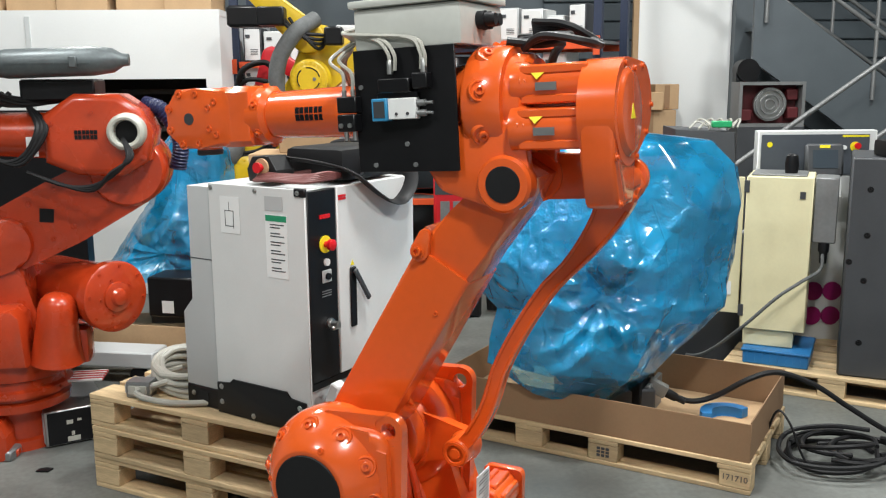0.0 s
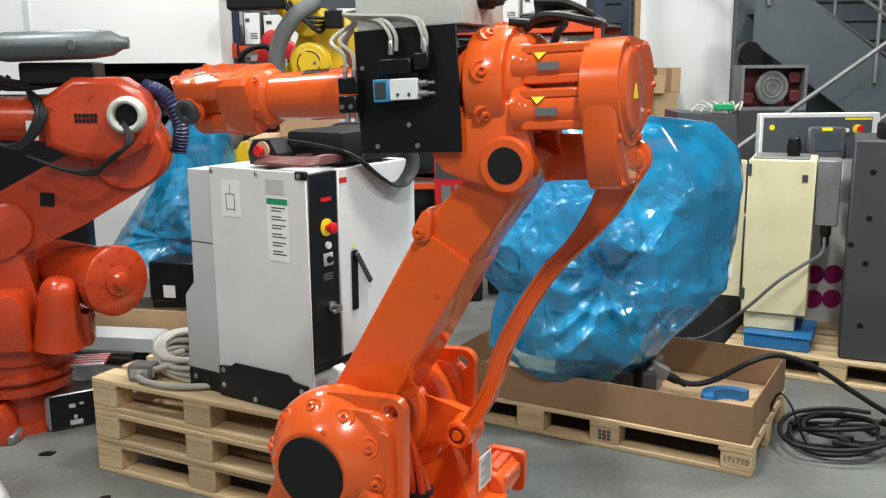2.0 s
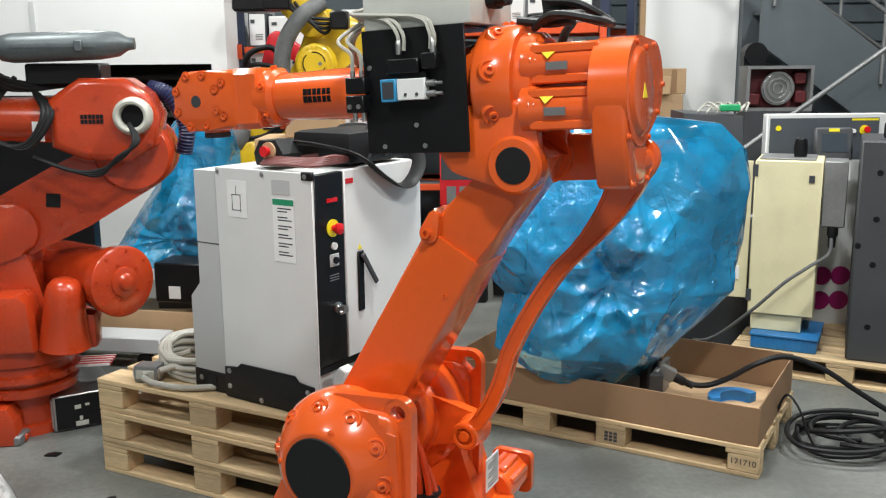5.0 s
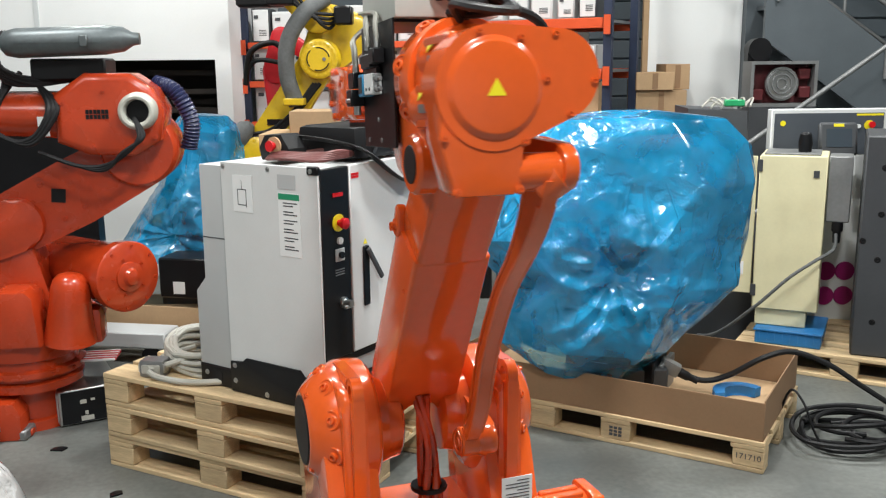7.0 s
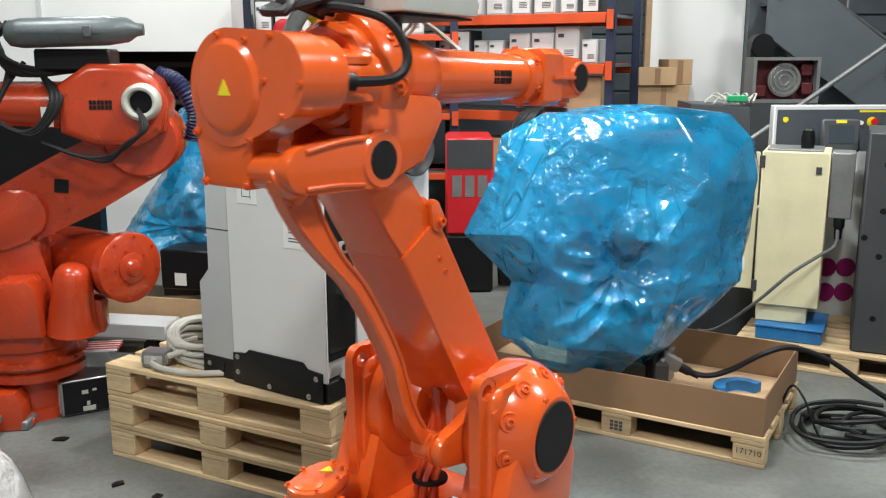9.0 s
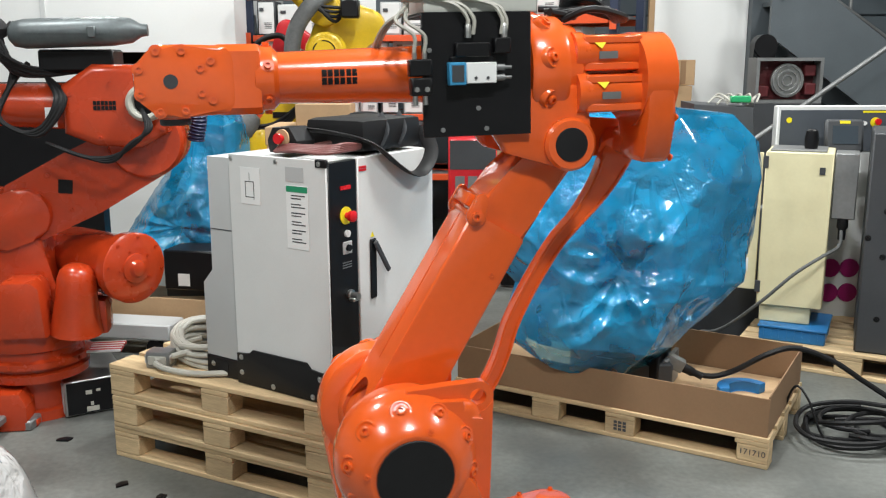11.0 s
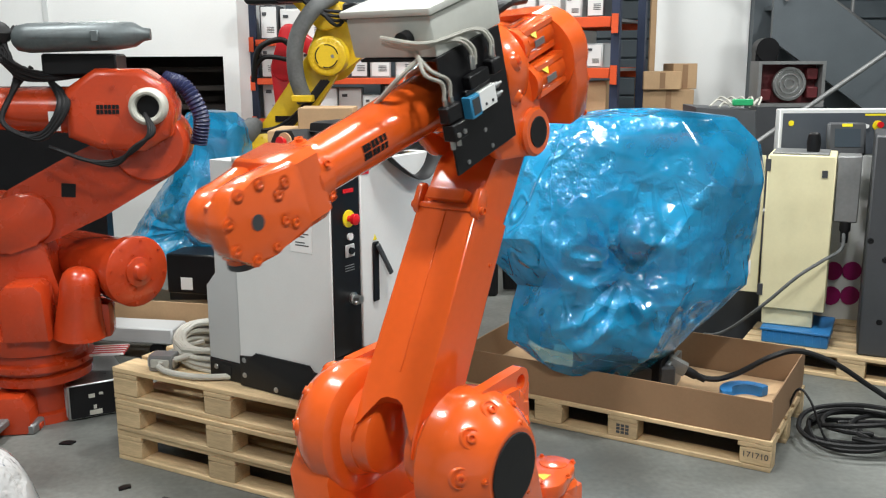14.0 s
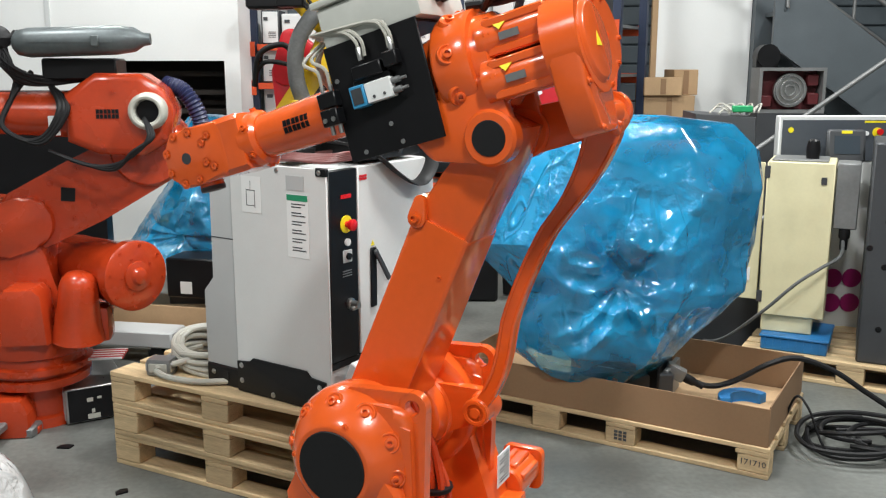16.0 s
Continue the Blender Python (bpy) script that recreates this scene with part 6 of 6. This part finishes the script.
    part("terminal", bm, BLACK, y)
    part("strap", solid((-0.36, -0.128, 1.36), (-0.24, -0.121, 1.40)), BLACK, arm, "", None)
    return y


yellow_robot()


def red_robot():
    r = thing("red_robot", "dull red robot arm with black dress hoses", "robot", pose(-1.20, 7.2, 0))
    bm = bmesh.new()
    cyl(bm, (0, 0, 0), (0, 0, 0.8), 0.2, 0.16, 24, 0.02)
    prism(bm, hull2([(0.05, 0.9, 0.14), (-0.08, 1.72, 0.09)], 10), -0.1, 0.1, "y", 0.02)
    prism(bm, hull2([(-0.06, 1.72, 0.10), (-0.02, 1.98, 0.07)], 10), -0.12, 0.1, "y", 0.02)
    prism(bm, hull2([(-0.02, 1.98, 0.075), (0.26, 1.80, 0.05)], 10), -0.08, 0.06, "y", 0.02)
    part("arm", bm, RED, r)
    bm = bmesh.new()
    sweep(bm, [(-0.28, -0.2, 1.62), (-0.22, -0.25, 1.86), (-0.05, -0.25, 1.93), (0.06, -0.24, 1.86), (0.12, -0.2, 2.05)], 0.022, 10)
    sweep(bm, [(-0.28, -0.2, 1.70), (-0.18, -0.25, 1.80), (0.0, -0.25, 1.78), (0.12, -0.2, 1.72)], 0.018, 10)
    part("hose", bm, RUBBER, r)
    part("controller_box", solid((-0.35, -0.1, 2.2), (0.15, 0.1, 2.36), 0.02), BLACK, r)


red_robot()


def welder():
    w = thing("welding_unit", "red welding power source with pale block emblem", "welder", pose(0.22, 7.0, 0))
    part("case", solid((-0.20, -0.3, 0.45), (0.16, 0.3, 1.18), 0.02), RED, w)
    part("front", solid((-0.19, -0.304, 0.95), (0.15, -0.301, 1.165)), ANTHRACITE, w)
    bm = bmesh.new()
    for k in range(3):
        box(bm, (-0.15 + 0.095 * k, -0.306, 0.74), (-0.08 + 0.095 * k, -0.302, 0.90))
    part("emblem", bm, GALV, w)
    part("stand", solid((-0.2, -0.3, 0), (0.16, 0.3, 0.448), 0.02), BLACK, w)
    w2 = thing("welding_unit", "second red welding unit on the rack shelf", "welder", pose(0.75, 7.72, 1.425))
    part("case", solid((-0.24, -0.02, 0), (0.24, 0.45, 0.27), 0.015), RED, w2)
    part("emblem", prism(bmesh.new(), [(-0.05 + 0.09 * math.cos(q * 0.314), 0.13 + 0.03 * math.sin(q * 0.314)) for q in range(20)], -0.026, -0.0205, "y"), PAPER, w2, "pale oval emblem")
    hoses = thing("hose_bundle", "bundle of black welding hoses hanging by the red unit", "hoses", pose(0.5, 6.9, 0))
    for k in range(12):
        q = k * 1.7
        part("hose", tube([(0.05 * math.sin(q), 0, 0.02), (0.02 + 0.1 * math.sin(q), -0.15, 0.5), (0.08 * math.cos(q), -0.1, 0.95), (0.12 + 0.06 * math.sin(q), 0, 1.3), (0.3, 0.2, 1.38)], 0.022, 7), RUBBER, hoses)


welder()
for x, y, z, lo, hi in ((-0.72, 5.6, 0.0, (-0.35, -0.2, 0), (0.35, 0.25, 1.36)),):
    tall = thing("tall_carton", "tall brown cardboard carton behind the controller", "carton", pose(x, y, z))
    part("body", solid(lo, (hi[0], hi[1], 1.25), 0.004), CARTON, tall)
    part("lid", solid((lo[0] - 0.006, lo[1] - 0.006, 1.252), (hi[0] + 0.006, hi[1] + 0.006, hi[2]), 0.004), CARTON, tall)
cs = thing("carton", "plain brown cardboard carton on the tall carton", "carton", pose(-0.62, 5.6, 1.362))
part("body", solid((-0.28, -0.15, 0), (0.05, 0.15, 0.13), 0.004), CARTON, cs)
case = thing("black_case", "black padded equipment case with carrying handle", "case", pose(-0.45, 5.2, 1.30))
part("body", solid((-0.30, -0.15, -1.3), (0.32, 0.15, 0.10), 0.03, 2), BLACK, case)
bm = bmesh.new()
sweep(bm, [(-0.12, 0, 0.09), (-0.09, 0, 0.14), (0.05, 0, 0.145), (0.1, 0, 0.09)], 0.014, 8)
part("handle", bm, RUBBER, case)

# ---- operator panel, cream cabinet, dark cabinets on pallets ----
right_pallet = copy_thing(base_pallet, pose(1.72, 5.11, 0, 0, 0, -30))
right_pallet.pop("group", None)
tagged(right_pallet, "pale wooden pallet under the cream and dark cabinets")
desk = thing("operator_panel", "white framed operator panel with dark slate face", "control panel", pose(2.02, 5.56, 0.0, 0, 0, 1))
part("frame", solid((0.0, 0, 0), (0.74, 0.07, 1.470), 0.006), CAB_WHITE, desk)
face = part("face", solid((0.02, -0.006, 1.195), (0.69, -0.001, 1.445)), SLATE, desk)
part("lower_door", solid((0.03, -0.005, 0.1), (0.69, -0.001, 1.18)), CAB_WHITE, desk)
bm = bmesh.new()
lathe(bm, (0.60, -0.006, 1.37), (0.60, -1, 1.37), [(0, 0.03), (0.006, 0.03)], 24)
part("stop_ring", bm, YELLOW_SIGN, face)
bm = bmesh.new()
lathe(bm, (0.605, -0.012, 1.375), (0.605, -1, 1.375), [(0, 0.011), (0.016, 0.011), (0.018, 0.019), (0.03, 0.019)], 20)
part("stop_button", bm, RED_PLASTIC, face)
for x, mat in ((0.435, GREEN_PLASTIC), (0.47, GREEN_PLASTIC), (0.50, RED_PLASTIC), (0.53, PAPER), (0.31, BLACK), (0.36, BLACK)):
    bm = bmesh.new()
    cyl(bm, (x, -0.006, 1.365), (x, -0.025, 1.365), 0.013, seg=12)
    part("button", bm, mat, face)
bm = bmesh.new()
cyl(bm, (0.07, -0.006, 1.385), (0.07, -0.01, 1.385), 0.017, seg=18)
part("sticker", bm, YELLOW_SIGN, face)
part("sign_strip", solid((0.52, -0.0075, 1.428), (0.685, -0.0062, 1.44)), YELLOW_SIGN, face)
mon = thing("hand_terminal", "dark grey hand terminal with screen on the cabinet", "terminal", pose(2.36, 5.40, 1.20, -12, 0, -8))
part("body", solid((-0.10, -0.02, 0), (0.12, 0.03, 0.20), 0.015), ANTHRACITE, mon)
part("screen", solid((-0.06, -0.024, 0.05), (0.085, -0.0205, 0.16)), GLASS_DARK, mon)
part("yellow_label", solid((-0.02, -0.023, 0.172), (0.04, -0.0205, 0.19)), YELLOW_SIGN, mon)
part("keypad", solid((0.03, -0.03, -0.12), (0.10, -0.02, 0.0)), CAB_WHITE, mon)
part("bracket", solid((-0.03, 0.03, -0.05), (0.03, 0.17, 0.10)), ANTHRACITE, mon)

cream = thing("cream_cabinet", "cream steel cabinet with an opened narrow side door", "cabinet", pose(1.825, 5.16, 0.335, 0, 0, -24))
part("body", solid((0.0, 0.0, 0.0), (0.36, 0.38, 0.90), 0.006), CREAM, cream)
part("side_door", solid((-0.155, 0.03, 0.08), (-0.014, 0.045, 0.89), 0.003), CREAM, cream)
part("plinth", solid((0.02, 0.02, -0.10), (0.30, 0.36, -0.001), 0.004), CREAM, cream)
part("top_plate", solid((0.02, 0.03, 0.901), (0.32, 0.33, 0.911), 0.003), GALV, cream)
bm = bmesh.new()
lathe(bm, (0.23, 0.15, 0.911), (0.23, 0.15, 2), [(0, 0.035), (0.05, 0.04), (0.10, 0.032), (0.11, 0.02)], 20)
part("knob", bm, BLACK, cream)
for z in (0.11, 0.84):
    part("hinge", solid((-0.012, -0.006, z - 0.035), (0.018, 0.0, z + 0.035), 0.002), ANTHRACITE, cream)
part("latch", solid((0.29, -0.006, 0.78), (0.32, -0.001, 0.82)), ANTHRACITE, cream)
part("red_label", solid((-0.10, 0.024, 0.19), (-0.06, 0.0295, 0.27)), PAPER, cream, "white and red warning label")
part("side_box", solid((0.365, 0.03, 0.53), (0.49, 0.25, 0.90), 0.006), GALV, cream, "grey side box with socket")
bm = bmesh.new()
lathe(bm, (0.43, 0.06, 0.53), (0.43, 0.06, 0), [(0, 0.03), (0.05, 0.03), (0.06, 0.022), (0.12, 0.02)], 14)
part("socket", bm, RUBBER, cream)
bm = bmesh.new()
sweep(bm, [(2.235, 5.03, 0.80), (2.20, 4.97, 0.72), (2.08, 4.93, 0.66), (1.95, 4.95, 0.56), (1.80, 5.06, 0.36), (1.68, 5.40, 0.10), (1.58, 5.75, 0.013), (1.2, 5.9, 0.013)], 0.010, 8)
single("power_cable", bm, HOSE_GREY, "grey power cable drooping from the cabinet", "cable")
crate = thing("blue_crate", "bright blue plastic crate under the cabinet", "crate", pose(1.83, 5.09, 0.1448, 0, 0, -27))
part("body", solid((0, 0, 0), (0.36, 0.4, 0.075), 0.006), BLUE_PLASTIC, crate)
part("rim", solid((-0.008, -0.008, 0.0755), (0.368, 0.408, 0.0885), 0.003), BLUE_PLASTIC, crate)
for k in range(8):
    part("rib", solid((0.02 + 0.042 * k, -0.006, 0.02), (0.028 + 0.042 * k, -0.0005, 0.074)), BLUE_PLASTIC, crate)
dk = thing("dark_cabinet", "anthracite steel cabinet on a pallet", "cabinet", pose(2.275, 4.835, 0.1448, 0, 0, -24))
part("body", solid((0.0, 0.0, 0), (0.8, 0.6, 1.22), 0.01), ANTHRACITE, dk)
bolts(dk, [((0.10, 0, z), (0, -1, 0)) for z in (0.2, 0.55, 0.8, 1.05)] + [((0.02 + 0.05 * k, 0, 0.65), (0, -1, 0)) for k in range(1)], BLACK, 0.01, 0.004)
hd = thing("pendant_unit", "black hand panel with red stop button on the dark cabinet", "pendant", pose(2.56, 4.86, 1.3655))
part("body", solid((-0.12, -0.05, 0), (0.2, 0.1, 0.09), 0.02, 2), RUBBER, hd)
bm = bmesh.new()
lathe(bm, (-0.05, 0.0, 0.09), (-0.05, 0, 1), [(0, 0.015), (0.02, 0.015), (0.022, 0.026), (0.04, 0.026)], 18)
part("stop_button", bm, RED_PLASTIC, hd)
db = thing("dark_housing", "dark grey sloped machine housing", "machine", pose(1.52, 5.6, 0, 0, 0, -5))
bm = bmesh.new()
prism(bm, [(0.0, 0), (0.52, 0), (0.40, 0.9), (0.36, 1.46), (0.0, 1.48)], 0, 0.5, "y", 0.008)
part("body", bm, ANTHRACITE, db)
bm = bmesh.new()
for k in range(14):
    q = k * 2.1
    sweep(bm, [(0.1 + 0.02 * k, 0.1 + 0.1 * math.sin(q), 1.482), (0.16 + 0.02 * k, 0.15, 1.52 + 0.02 * math.sin(q)), (0.22 + 0.012 * k, 0.05 + 0.05 * math.cos(q), 1.49)], 0.006, 6)
part("loose_wires", bm, CABLE_GREY, db, "tangle of grey wires")
part("plug", solid((0.22, 0.0, 1.49), (0.34, 0.05, 1.53), 0.006), GREEN_PLASTIC, db, "green connector plug")
bm = bmesh.new()
for k in range(4):
    cyl(bm, (2.42 + 0.12 * (k % 2), 5.55, 0.30 + 0.16 * (k // 2)), (2.42 + 0.12 * (k % 2), 5.75, 0.30 + 0.16 * (k // 2)), 0.06, seg=14)
box(bm, (2.32, 5.6, 0.0), (2.64, 5.75, 0.55))
single("magenta_unit", bm, MAGENTA, "dark magenta machine part behind the cabinet", "machine")
bm = bmesh.new()
for k in range(4):
    sweep(bm, [(0.25, 5.3 + 0.05 * k, 0.014), (0.6, 5.0 + 0.04 * k, 0.014), (1.0, 5.1 + 0.03 * k, 0.014), (1.5, 5.25 + 0.05 * k, 0.014), (1.9, 5.2, 0.014)], 0.012, 7)
sweep(bm, [(-2.1, 5.1, 0.012), (-1.8, 4.95, 0.012), (-1.5, 5.0, 0.012), (-1.2, 5.3, 0.012)], 0.010, 7)
single("floor_cable", bm, RUBBER, "black cables lying on the concrete", "cable")
for k, (x, y, s) in enumerate(((-1.80, 3.98, 0.035), (-1.37, 3.52, 0.03), (-1.17, 3.40, 0.03))):
    bm = bmesh.new()
    prism(bm, [(-s, -s * 0.5), (s * 0.7, -s * 0.6), (s, s * 0.4), (0, s * 0.7), (-s * 0.8, s * 0.3)], 0, 0.009, "z", 0.003)
    single("debris", bm, BLACK, "small black scrap on the floor", "debris", pose(x, y, 0, 0, 0, 40 * k), group="floor scraps")
film = bmesh.new()
n = 44
grid = [[film.verts.new((0.46 * (i / n - 0.5), 0.46 * (j / n - 0.5), 0)) for j in range(n + 1)] for i in range(n + 1)]
for row in grid:
    for v in row:
        far = min(1.0, math.hypot(v.co.x, v.co.y) / 0.23)
        v.co.z = max(0.0, 0.34 * (1 - far ** 3.2) + 0.5 * crumple(v.co * 1.4 + V((0, 0, 0.3)), 5.0) * (1 - far ** 6))
for i in range(n):
    for j in range(n):
        if math.hypot(i / n - 0.5, j / n - 0.5) < 0.5:
            film.faces.new((grid[i][j], grid[i + 1][j], grid[i + 1][j + 1], grid[i][j + 1]))
single("plastic_sack", film, CLEAR_FILM, "crumpled white plastic sack on the concrete", "plastic sack", pose(-1.79, 3.16, 0))

motions()
